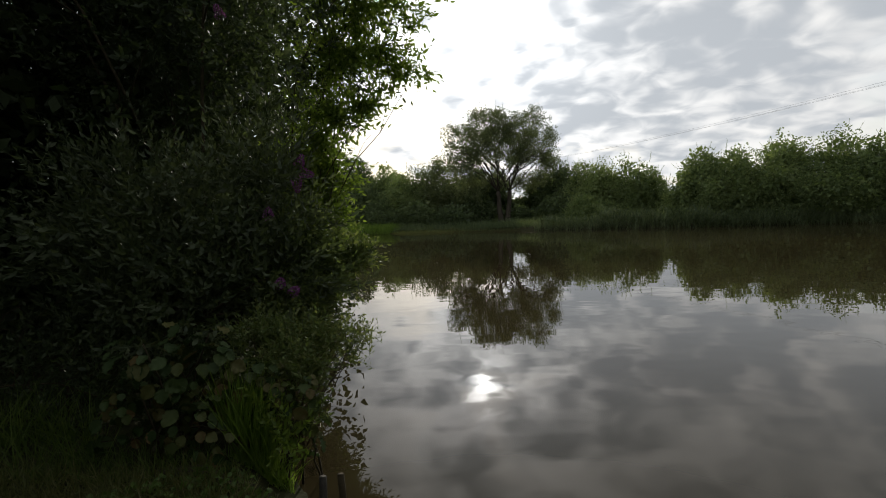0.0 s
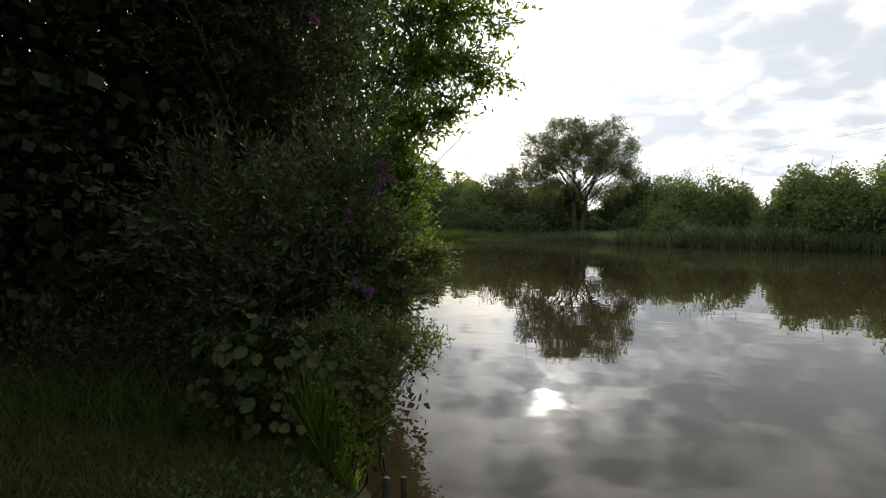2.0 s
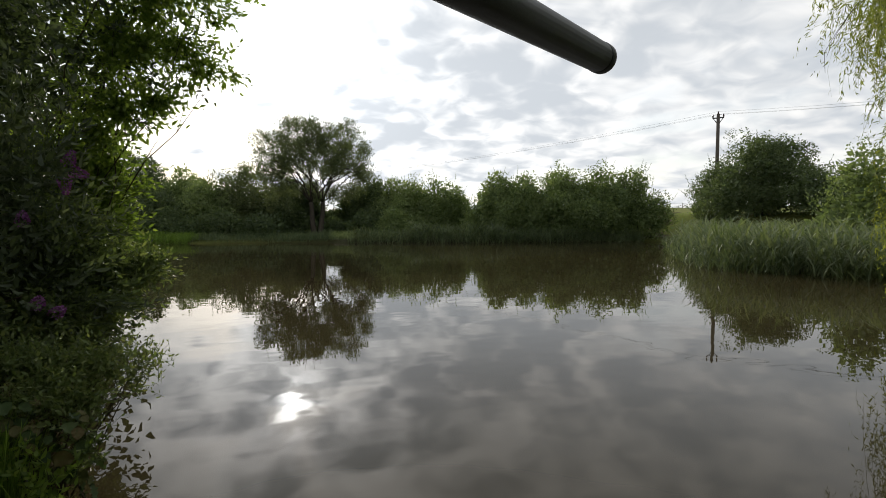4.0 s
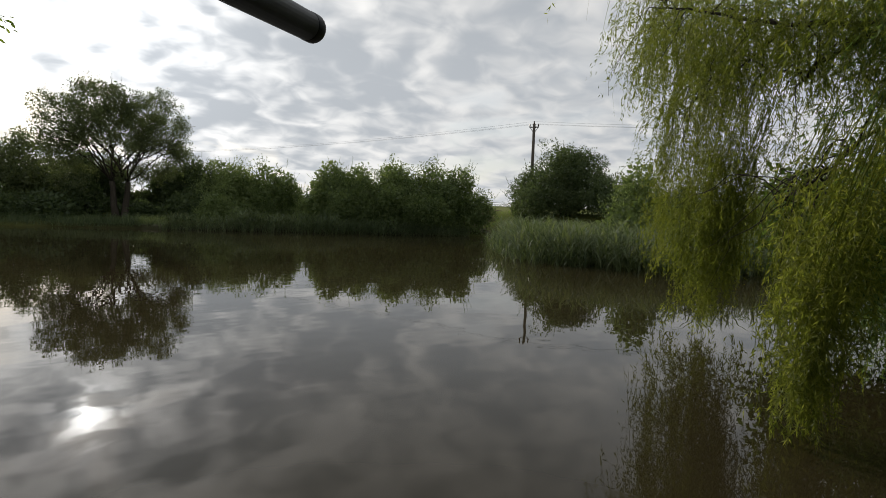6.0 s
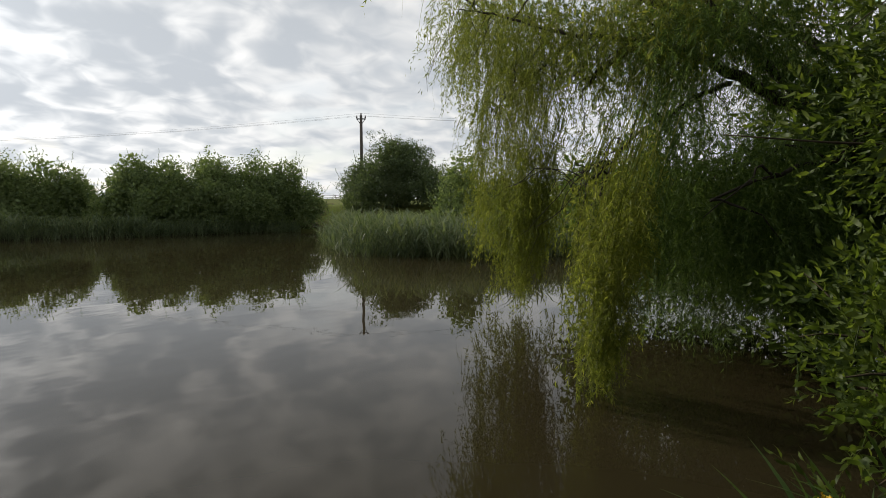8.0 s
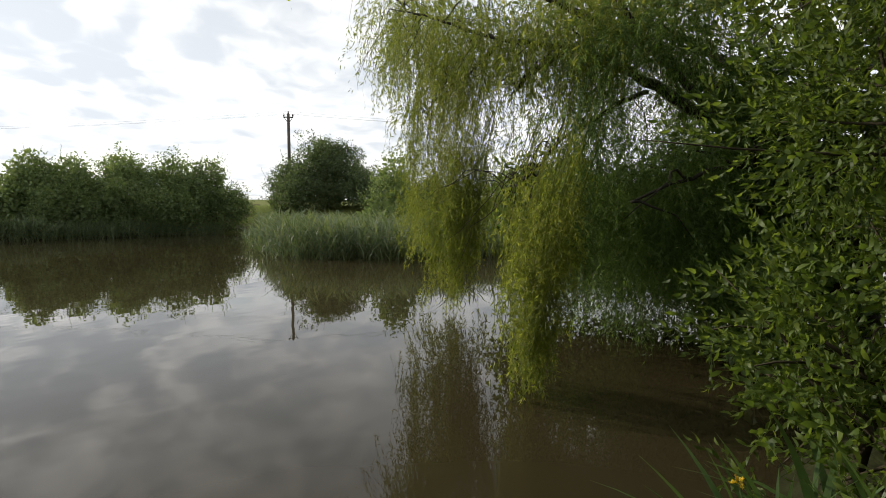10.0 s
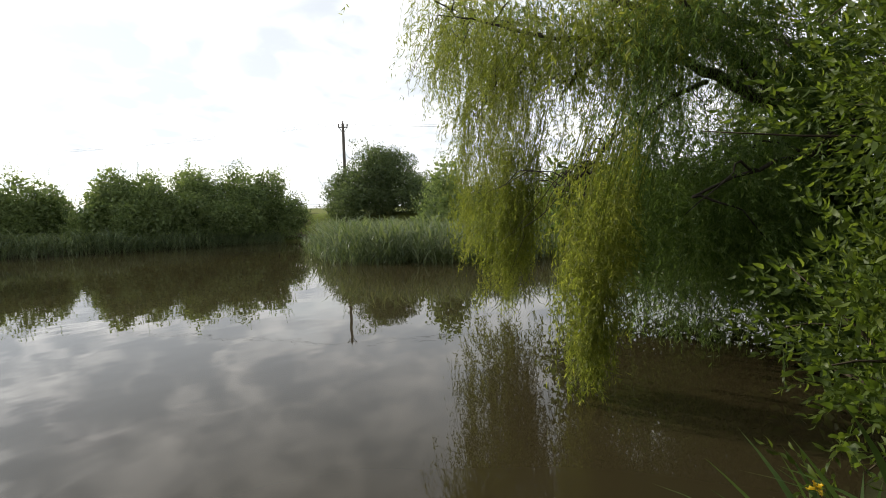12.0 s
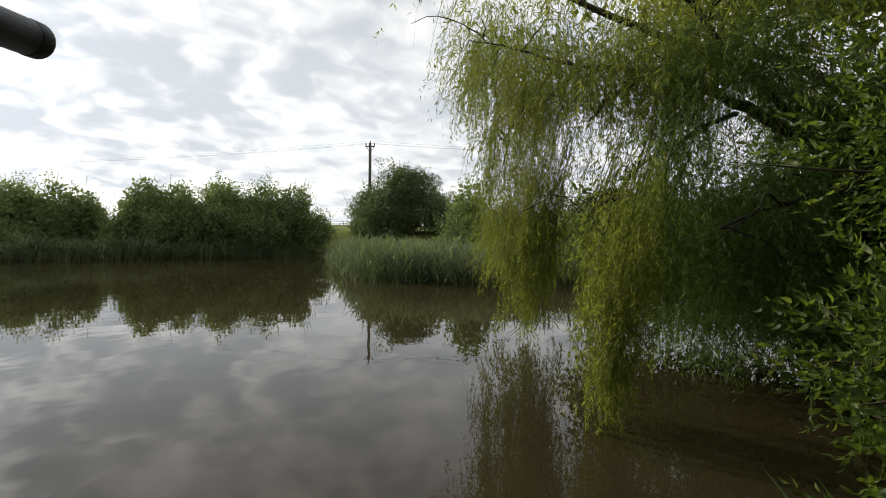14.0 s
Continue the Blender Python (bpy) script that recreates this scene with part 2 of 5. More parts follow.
def shoot(length, leaves, leaf_len, leaf_wid, spread_deg=48, curve=0.2, droop=0.2, stem_r=0.0025):
    """A shoot along +z with leaves set round it; the stem and the leaves."""
    s = np.linspace(0, 1, 5)
    dirn = rng.uniform(0, 2 * np.pi)
    path = np.stack([curve * length * s ** 2 * math.cos(dirn), curve * length * s ** 2 * math.sin(dirn), length * s], -1)
    parts = [tube(path[::2], np.linspace(stem_r, stem_r * 0.5, 3), 3, False)]
    for i in range(leaves):
        u = (i + 1) / leaves
        base = np.array([np.interp(u, s, path[:, k]) for k in range(3)])
        az = i * 2.4 + rng.uniform(-0.4, 0.4)
        tilt = radians(spread_deg * (1.25 - 0.6 * u) + rng.uniform(-14, 14))
        k = (1 - 0.45 * abs(u - 0.45)) * rng.uniform(0.75, 1.15)
        v = leaf(leaf_len * k, leaf_wid * k, droop=droop)
        R = Matrix.Rotation(az, 3, "Z") @ Matrix.Rotation(-tilt, 3, "X") @ Matrix.Rotation(rng.uniform(-0.5, 0.5), 3, "Z")
        parts.append((v @ np.array(R).T + base, LEAF_F))
    return join(*parts)


def clump(radius, leaves, size, flat=0.8):
    """A loose ball of small leaves, for trees far off."""
    n = leaves
    p = rng.normal(size=(n, 3))
    p *= (radius * rng.uniform(0.25, 1, n) ** 0.6 / np.linalg.norm(p, axis=1))[:, None]
    p[:, 2] *= flat
    R = turns(p + rng.normal(0, 0.6 * radius, (n, 3)) + np.array((0, 0, 0.1 * radius)))
    v = np.array([(0, 0, 0), (-0.32, 0.05, 0.5), (0.32, 0.05, 0.5), (0, -0.1, 1.0)])
    P = np.einsum("nij,mj->nmi", R, v) * (size * rng.uniform(0.6, 1.3, n))[:, None, None] + p[:, None]
    f = np.array([(0, 2, 1), (1, 2, 3)])
    return P.reshape(-1, 3), (f[None] + (np.arange(n) * 4)[:, None, None]).reshape(-1, 3)


def crown_points(lobes, n, depth=0.35, rough=0.18, low=-9.0, seed=0.0):
    """Places and outward ways on a cloud of overlapping lobes (x, y, z, rx, ry, rz)."""
    L = np.array(lobes, float)
    area = (L[:, 3] * L[:, 4] + L[:, 4] * L[:, 5] + L[:, 3] * L[:, 5])
    at, way = [], []
    got = 0
    for _ in range(12):
        k = rng.choice(len(L), n, p=area / area.sum())
        d = rng.normal(size=(n, 3))
        d /= np.linalg.norm(d, axis=1, keepdims=True)
        r = 1 - depth * rng.uniform(0, 1, n) ** 1.5
        bumps = np.array([noise.noise(Vector(q)) for q in (d * 2.6 + k[:, None] * 3.1 + seed)])
        r = r * (1 + rough * bumps * 1.6)
        p = L[k, :3] + d * L[k, 3:] * r[:, None]
        inside = np.zeros(n, bool)
        for j in range(len(L)):
            q = (p - L[j, :3]) / L[j, 3:]
            inside |= (j != k) & ((q ** 2).sum(1) < (1 - depth * 1.2) ** 2)
        ok = ~inside & (p[:, 2] > low)
        w = d / L[k, 3:]
        at.append(p[ok])
        way.append(w[ok] / np.linalg.norm(w[ok], axis=1, keepdims=True))
        got += ok.sum()
        if got >= n:
            break
    return np.concatenate(at)[:n], np.concatenate(way)[:n]


# ---- ground and water ----
POND = np.array([(-0.72, 2.5), (-0.98, 3.0), (-1.25, 3.6), (-2.6, 6.5), (-6, 15), (-10, 26), (-13, 36), (-9, 41.5), (-3, 39.2), (1, 38.2), (6, 36.4), (10.5, 34.0), (16.5, 31.6), (22, 30.0),
                 (26.5, 29.0), (27.5, 26.0), (29, 21), (30, 14), (31, 6), (31, -4), (27, -12), (18, -12), (11, -7), (8.6, -2.6), (7.2, -1.4), (5.5, -1.5), (4.0, -0.8), (2.8, -0.5),
                 (1.75, 0.05), (1.0, 0.75), (0.3, 1.25), (-0.2, 1.75), (-0.45, 2.2)])


def pond_distance(p):
    """Distance of points to the pond's edge, negative over water."""
    a, b = POND, np.roll(POND, -1, 0)
    e = b - a
    best = np.full(len(p), 1e9)
    inside = np.zeros(len(p), bool)
    for i in range(len(a)):
        q = p - a[i]
        s = np.clip((q @ e[i]) / (e[i] @ e[i]), 0, 1)
        best = np.minimum(best, np.hypot(*(q - s[:, None] * e[i]).T))
        cross = (a[i, 1] > p[:, 1]) != (b[i, 1] > p[:, 1])
        with np.errstate(divide="ignore", invalid="ignore"):
            inside ^= cross & (p[:, 0] < e[i, 0] * (p[:, 1] - a[i, 1]) / (e[i, 1] + 1e-12) + a[i, 0])
    return np.where(inside, -best, best)


def smooth_step(x, a, b):
    t = np.clip((x - a) / (b - a), 0, 1)
    return t * t * (3 - 2 * t)


def ground_height(p):
    p = np.atleast_2d(np.asarray(p, float))
    d = pond_distance(p)
    r = np.hypot(p[:, 0], p[:, 1])
    bank = np.where(d < 0, -0.5 * smooth_step(-d, 0.0, 1.2), 0.22 * smooth_step(d, 0, 0.35) + 0.12 * smooth_step(d, 0.3, 2.5))
    steep = smooth_step(p[:, 0], 19, 26)   # the bank by the path is higher
    rise = (d > 0) * (smooth_step(r, 33, 48) * smooth_step(d, 0.5, 14) * 1.25 * (1 - steep) + smooth_step(r, 30, 42) * smooth_step(d, 0.3, 7.5) * 1.7 * steep) + smooth_step(r, 60, 170) * 2.8 * (d > 0)
    rough = np.array([noise.noise(Vector((x * 1.3, y * 1.3, 0))) * 0.5 + noise.noise(Vector((x * 5, y * 5, 3))) * 0.2 for x, y in p])
    return bank + rise + rough * 0.06 * smooth_step(d, 0.05, 0.6) * (1 + r / 30)


def build_ground():
    rings = np.concatenate([[0.0], np.geomspace(0.25, 8, 60), np.geomspace(8.4, 62, 90), np.geomspace(66, 4000, 46)])
    m = 240
    a = np.linspace(0, 2 * np.pi, m, endpoint=False)
    P = np.concatenate([[[0, 0]], (rings[1:, None, None] * np.stack([np.sin(a), np.cos(a)], -1)[None]).reshape(-1, 2)])
    V = np.concatenate([P, ground_height(P)[:, None]], 1)
    F = [(0, 1 + (j + 1) % m, 1 + j) for j in range(m)]
    for i in range(len(rings) - 2):
        o = 1 + i * m
        for j in range(m):
            p, q = o + j, o + (j + 1) % m
            F += [(p, q, q + m), (p, q + m, p + m)]
    return part("ground", V, np.array(F), M_SOIL, None, "uneven grassy bank and fields round the pond", True, "structure")


def build_water():
    # a sheet over the pond, a little wider than its edge so that it runs under the bank
    a, b = np.roll(POND, 1, 0), np.roll(POND, -1, 0)
    t = b - a
    t /= np.linalg.norm(t, axis=1, keepdims=True)
    nrm = np.stack([t[:, 1], -t[:, 0]], -1)
    ring = POND - nrm * 0.6 * (1 if pond_distance(POND + nrm * 0.05).mean() < 0 else -1)
    bm = bmesh.new()
    f = bm.faces.new([bm.verts.new((*p, 0.0)) for p in ring])
    bmesh.ops.triangulate(bm, faces=[f])
    bmesh.ops.recalc_face_normals(bm, faces=bm.faces)
    if sum(f.normal.z for f in bm.faces) < 0:
        bmesh.ops.reverse_faces(bm, faces=bm.faces)
    me = bpy.data.meshes.new("water")
    bm.to_mesh(me)
    bm.free()
    me.materials.append(M_WATER)
    return tagged(new("water", me), "still brown pond water mirroring the cloudy sky", kind="structure")


build_ground()
build_water()


def ground_z(x, y):
    return float(ground_height([(x, y)])[0])


# ---- trees and bushes far off ----
KIT_FAR = [clump(0.40, 38, 0.112) for _ in range(8)]
KIT_COARSE = [clump(0.5, 22, 0.22) for _ in range(4)]
KIT_CORE = [clump(0.5, 26, 0.13) for _ in range(4)]
KIT_THICK = [clump(0.5, 42, 0.105) for _ in range(6)]
KIT_FINE = [clump(0.36, 30, 0.125, 0.9) for _ in range(8)]
KIT_TWIGGY = [shoot(0.8, 13, 0.11, 0.045, 50, 0.15, stem_r=0.007) for _ in range(5)]


def tree(name, x, y, trunk_r, fork_z, lobes, clumps, kit, leaves, label, category, group="", size=1.0, depth=0.4, rough=0.2, limbs=10, droop=0.0, stems=1, sprigs=0, core=0, thin=1.0):
    z = max(ground_z(x, y), 0.0) - 0.1
    ob = thing(name, (x, y, z), label, category, group)
    L = np.array(lobes, float)
    tops = []
    for s in range(stems):
        ang = s * 2.4 + 0.3
        b = np.array((x + 0.25 * (stems > 1) * math.cos(ang), y + 0.25 * (stems > 1) * math.sin(ang), z))
        f = np.array((x + (0.5 * math.cos(ang) if stems > 1 else 0.0), y + (0.5 * math.sin(ang) if stems > 1 else 0), z + fork_z))
        path = bend(b, f, 0, 0.03, 7)
        rad = trunk_r * np.array([1.35, 1.05, 0.95, 0.9, 0.86, 0.82, 0.78]) / math.sqrt(stems)
        part("trunk", *tube(path, rad, 9), M_BARK, ob, smooth=True)
        tops.append(f)
    for i in range(limbs):
        lobe = L[i % len(L)]
        d = rng.normal(size=3)
        d /= np.linalg.norm(d)
        tip = lobe[:3] + d * lobe[3:] * 0.62 + np.array((0, 0, 0.15 * lobe[5]))
        a = tops[i % len(tops)]
        line = bend(a, tip, 0.10 * np.linalg.norm(tip - a), 0.06, 9)
        pieces = [tube(line, np.linspace(trunk_r * 0.5 * thin, trunk_r * 0.10, 9) / math.sqrt(stems), 6)]
        for j in range(4):
            s = line[3 + j]
            q = s + (rng.normal(size=3) * 0.35 + (tip - a) / np.linalg.norm(tip - a) * 0.5) * lobe[3:] * 0.7
            pieces.append(tube(bend(s, q, 0.1, 0.07, 6), np.linspace(trunk_r * 0.16, trunk_r * 0.05, 6), 4))
        part("limb", *join(*pieces), M_BARK, ob, smooth=True)
    at, way = crown_points(lobes, clumps, depth, rough, max(z, 0.0) + 0.15, x)
    way = way + np.array((0, 0, -droop))
    crown = [spread(kit, at, way, size * rng.uniform(0.7, 1.25, len(at)))]
    if core:
        # shaded inner twigs and leaves that close the bush
        C = L * (1, 1, 1, 0.72, 0.72, 0.8)
        at, way = crown_points(C, core, 0.9, 0.2, max(z, 0.0) + 0.1, x + 3)
        crown.append(spread(KIT_COARSE, at, way, rng.uniform(0.9, 1.4, len(at))))
    if sprigs:
        at, way = crown_points(lobes, sprigs, 0.1, rough, max(z, 0.0) + 0.3, x)
        crown.append(spread(KIT_TWIGGY, at, way + np.array((0, 0, 0.9)), size * rng.uniform(0.6, 1.2, len(at))))
    part("crown", *join(*crown), leaves, ob, kind="stuff")
    return ob


# heads of the far willow: places on an uneven dome about the fork, and a skirt that droops to one side
heads = []
for k in range(64):
    a, e = k * 2.399, math.asin(min(0.98, -0.35 + 1.35 * (k + 0.5) / 64))
    u = rng.uniform(0.75, 1.0) if k % 3 else 0.5
    q = rng.uniform(0.6, 1.1)
    heads.append((4.9 + 4.7 * u * math.cos(a) * math.cos(e), 41.6 + 2.4 * u * math.sin(a) * math.cos(e), 6.2 + 3.75 * u * math.sin(e), q, q, q * 0.8))
heads += [(1.3, 41.3, 4.4, 0.8, 0.8, 1.1), (2.3, 41.2, 4.2, 0.8, 0.8, 1.1), (1.8, 41.3, 3.1, 0.7, 0.7, 1.0), (3.1, 41.2, 3.6, 0.6, 0.6, 0.9), (2.7, 41.3, 2.7, 0.6, 0.6, 0.8), (8.2, 41.3, 4.5, 0.8, 0.8, 0.9), (7.6, 41.4, 4.1, 0.8, 0.7, 0.7), (6.3, 41.4, 4.1, 1.0, 0.7, 0.8), (7.3, 41.5, 3.5, 0.6, 0.5, 0.6), (6.6, 41.9, 3.7, 0.9, 0.6, 0.6), (5.9, 41.9, 3.6, 0.7, 0.6, 0.6), (1.0, 41.4, 5.2, 0.9, 0.8, 0.9), (5.2, 41.4, 3.6, 0.8, 0.7, 0.8), (8.6, 41.4, 5.3, 0.8, 0.8, 0.8), (4.2, 41.4, 4.6, 0.7, 0.7, 0.6)]
tree("willow_tree", 4.95, 41.2, 0.30, 2.6, heads, 2700, KIT_FINE, M_LEAF_TREE, "tall grey-green willow with an open crown on the far bank", "tree", size=0.85, depth=0.75, rough=0.3, limbs=22, stems=2, droop=0.4, sprigs=200, thin=0.5)


def hedge_bush(x, y, r, top, label, leaves=M_LEAF_FAR, name="bush", n=340, lumps=9, size=1.0, group="bushes on the far bank", sprigs=75):
    """A bush of many rounded heads of unequal height."""
    z0 = max(ground_z(x, y), 0.0)
    h = top - z0
    lobes = [(x, y, z0 + h * 0.38, r * 0.8, r * 0.8, h * 0.42)]
    for k in range(lumps):
        a = 2 * math.pi * k / lumps + rng.uniform(-0.4, 0.4)
        u = rng.uniform(0.25, 0.95)
        q = rng.uniform(0.36, 0.54)
        crest = z0 + h * (1.0 - 0.42 * u ** 2) * rng.uniform(0.86, 1.0)
        low = k % 3 == 2
        zc = z0 + h * rng.uniform(0.15, 0.4) if low else crest - h * q * 0.55
        rr = 0.85 if low else u * 0.75
        lobes.append((x + r * rr * math.cos(a), y + r * rr * math.sin(a), zc, r * q, r * q, h * q * 0.55))
    lobes.append((x + r * rng.uniform(-0.2, 0.2), y, top - h * 0.22, r * 0.5, r * 0.5, h * 0.22))
    lobes.append((x, y, z0 + h * 0.2, r * 0.85, r * 0.85, h * 0.2))
    return tree(name, x, y, 0.11, 0.7, lobes, int(n * 0.55), KIT_FAR, leaves, label, "tree" if "tree" in name else "bush", group, size * 1.12, 0.3, 0.5, 5, stems=3, sprigs=int(sprigs * 0.6), core=int(n * 0.45))


WOOD = "dark green bush in the wood behind the pond"
EDGE = "dense green bush at the water's edge"
HEDGE = "green bush in the hedge behind the reeds"
hedge_bush(-8.2, 50, 2.3, 7.2, "tall dark green tree in the wood behind the pond", M_LEAF_DARK, "woodland_tree", 600)
hedge_bush(-5.4, 49.5, 2.6, 6.0, WOOD, n=560)
hedge_bush(-11.2, 48, 3.0, 6.2, WOOD, M_LEAF_DARK)
hedge_bush(-14.8, 45, 3.4, 6.2, WOOD, n=220)
hedge_bush(-18.5, 41, 3.4, 6.4, WOOD, M_LEAF_DARK, n=220)
hedge_bush(-0.4, 46.3, 3.4, 6.4, "pale grey-green rounded willow bush on the far bank", M_LEAF_TREE, "willow_bush", 700)
hedge_bush(-3.4, 45.3, 2.6, 5.0, "dark green bush on the far bank", n=500)
hedge_bush(-7.0, 45.8, 2.2, 4.4, "dark green bush on the far bank", M_LEAF_DARK)
hedge_bush(3.0, 47, 2.6, 5.4, "dark bush behind the tall willow", M_LEAF_DARK, n=520)
hedge_bush(4.9, 46.5, 1.3, 5.0, "dark bush behind the tall willow", M_LEAF_DARK)
hedge_bush(7.0, 45.6, 1.3, 2.3, "low dark bush behind the tall willow", M_LEAF_DARK, n=160, sprigs=20)
hedge_bush(8.5, 45.4, 1.3, 4.7, "dark bush behind the tall willow", M_LEAF_DARK, n=260)
hedge_bush(9.6, 46.4, 1.5, 4.9, "dark bush behind the tall willow", M_LEAF_DARK, n=300)
hedge_bush(10.3, 44.0, 1.9, 5.4, "dark bush beside the tall willow", M_LEAF_DARK, n=520)
hedge_bush(12.4, 40.8, 2.2, 4.9, EDGE, n=560)
hedge_bush(11.6, 42.8, 2.1, 5.2, EDGE)
hedge_bush(13.9, 39.6, 1.8, 4.8, EDGE)
hedge_bush(15.3, 38.2, 1.5, 4.6, EDGE)
hedge_bush(10.6, 38.6, 1.3, 2.3, EDGE, n=220)
hedge_bush(17.5, 34.5, 1.7, 5.1, EDGE, n=480)
hedge_bush(16.3, 35.4, 1.0, 2.6, EDGE, n=160)
hedge_bush(19.0, 33.8, 2.2, 5.1, "dense green hawthorn bush at the water's edge", n=600)
hedge_bush(21.2, 32.4, 2.8, 5.25, "large leafy hawthorn bush at the water's edge", n=760)
hedge_bush(24.0, 31.0, 2.6, 5.3, "large leafy hawthorn bush at the water's edge", n=700)
hedge_bush(26.2, 30.1, 2.0, 5.2, "rounded end of the hawthorn row beside the path", n=480)
hedge_bush(33.8, 25.8, 3.8, 7.5, "dark rounded oak beside the path", M_LEAF_DARK, "oak_tree", 1300, 16)
hedge_bush(31.8, 27.9, 1.2, 5.6, "dark hawthorn standing against the oak", M_LEAF_DARK, n=260)
hedge_bush(36.8, 22.0, 2.6, 4.6, HEDGE, M_LEAF_DARK, n=240)
hedge_bush(38.9, 18.4, 3.2, 4.2, HEDGE, M_LEAF_DARK, n=240)
hedge_bush(36, 11.5, 3.4, 4.4, HEDGE, n=220)
hedge_bush(33.5, 5.5, 3.2, 3.8, HEDGE, n=220)
hedge_bush(33.5, -1.0, 3.2, 4.4, HEDGE, n=220)
hedge_bush(31.5, -8, 3.4, 4.6, HEDGE, n=220)
hedge_bush(27, -14.5, 3.4, 5.2, HEDGE, n=220)
hedge_bush(21.6, 12.4, 1.4, 4.2, "slender green young tree behind the reed bed", M_LEAF_FAR, "young_tree", 260)


for x, y, r, top in [(-5.5, 43.0, 1.6, 2.6), (-2.2, 42.0, 1.7, 2.4), (0.8, 41.0, 1.6, 2.0), (3.0, 42.8, 1.5, 3.0), (6.3, 42.4, 1.2, 1.5), (9.2, 40.8, 1.5, 2.6)]:
    hedge_bush(x, y, r, top, "low dark bush under the trees of the far bank", M_LEAF_DARK, n=200, sprigs=20)


# ---- reeds and grass ----
def blade(height, width, lean, n=4):
    s = np.linspace(0, 1, n)
    w = width * (1 - s ** 1.6) * 0.5
    x = np.concatenate([-w[:-1], w[:-1], [0]])
    y = lean * height * s ** 2
    z = height * s * (1 - 0.25 * lean * s)
    V = np.stack([x, np.concatenate([y[:-1], y]), np.concatenate([z[:-1], z])], -1)
    F = []
    m = n - 1
    for i in range(m - 1):
        F += [(i, m + i, m + i + 1), (i, m + i + 1, i + 1)]
    F.append((m - 1, 2 * m - 1, 2 * m))
    return V, np.array(F)


def reed_stem(height):
    """An upright stem with long leaves bent off it."""
    parts = [tube(np.array([(0, 0, 0), (0.01, 0, height * 0.5), (0.03, 0, height)]), [0.006, 0.005, 0.002], 3, False)]
    for i in range(5):
        v, f = blade(height * rng.uniform(0.32, 0.5), 0.034, rng.uniform(0.2, 1.0))
        R = np.array(Matrix.Rotation(rng.uniform(0, 6.28), 3, "Z") @ Matrix.Rotation(-radians(rng.uniform(12, 35)), 3, "X"))
        parts.append((v @ R.T + np.array((0.01, 0, height * (0.25 + 0.15 * i))), f))
    return join(*parts)


KIT_REED = [reed_stem(rng.uniform(0.85, 1.15)) for _ in range(6)]
KIT_BLADE = [blade(1.0, 0.03, rng.uniform(0.1, 0.5)) for _ in range(8)]
KIT_LAWN = [blade(1.0, 0.045, rng.uniform(0.15, 1.1), 3) for _ in range(8)]
KIT_TUFT = [blade(1.0, 0.016, rng.uniform(0.05, 0.45), 6) for _ in range(10)]
KIT_TALL = [blade(1.0, 0.014, rng.uniform(0.15, 0.9), 6) for _ in range(10)]


def in_polygon(poly, n):
    poly = np.array(poly, float)
    lo, hi = poly.min(0), poly.max(0)
    out = np.zeros((0, 2))
    while len(out) < n:
        p = rng.uniform(lo, hi, (n, 2))
        a, b = poly, np.roll(poly, -1, 0)
        ins = np.zeros(n, bool)
        for i in range(len(a)):
            c = (a[i, 1] > p[:, 1]) != (b[i, 1] > p[:, 1])
            ins ^= c & (p[:, 0] < (b[i, 0] - a[i, 0]) * (p[:, 1] - a[i, 1]) / (b[i, 1] - a[i, 1] + 1e-12) + a[i, 0])
        out = np.concatenate([out, p[ins]])
    return out[:n]


def upright(n, lean=0.12):
    return np.concatenate([rng.normal(0, lean, (n, 2)), np.ones((n, 1))], 1)


def standing(p, under=0.0):
    return np.concatenate([p, (np.maximum(ground_height(p), -0.35) - under)[:, None]], 1)


def reeds(name, poly, n, height, label, lean=0.1, kit=KIT_REED, mat=M_REED, cat="reeds"):
    p = in_polygon(poly, n)
    hgt = height * rng.uniform(0.75, 1.12, n) * np.array([1 + 0.2 * noise.noise(Vector((x * 0.5, y * 0.5, 1))) for x, y in p])
    z = standing(p)
    hgt = hgt - np.minimum(z[:, 2], 0)
    return tagged(part(name, *spread(kit, z, upright(n, lean), hgt), mat), label, cat, kind="stuff")


REED_BED = [(20.6, 20.0), (17.0, 16.2), (14.0, 12.4), (13.6, 10.5), (14.4, 8.2), (15.8, 6.4), (19, 4.6), (24, 7), (26, 12), (26, 19), (24.6, 22.6), (23, 22)]
reeds("reed_bed", REED_BED, 4000, 1.18, "dense green common reeds standing in the shallow water")
reeds("reed_edge", [(20.2, 20.6), (17.2, 17.4), (13.7, 12.8), (13.2, 12.0), (13.5, 10.5), (14.2, 12.4), (17.6, 16.2), (21.4, 20.0)], 260, 0.8, "thin outer reeds standing apart in open water", 0.22)


def fringe(p0, p1, n, width, height, name="reed_fringe", label="green reeds and rushes along the far bank", kit=KIT_REED, mat=M_REED, cat="reeds"):
    a, b = np.array(p0), np.array(p1)
    s = rng.uniform(0, 1, n)[:, None]
    t = (b - a) / np.linalg.norm(b - a)
    p = a + (b - a) * s + np.array((-t[1], t[0])) * rng.normal(0, width, n)[:, None]
    h = height * rng.uniform(0.7, 1.2, n)
    return tagged(part(name, *spread(kit, standing(p), upright(n, 0.13), h), mat), label, cat, kind="stuff")


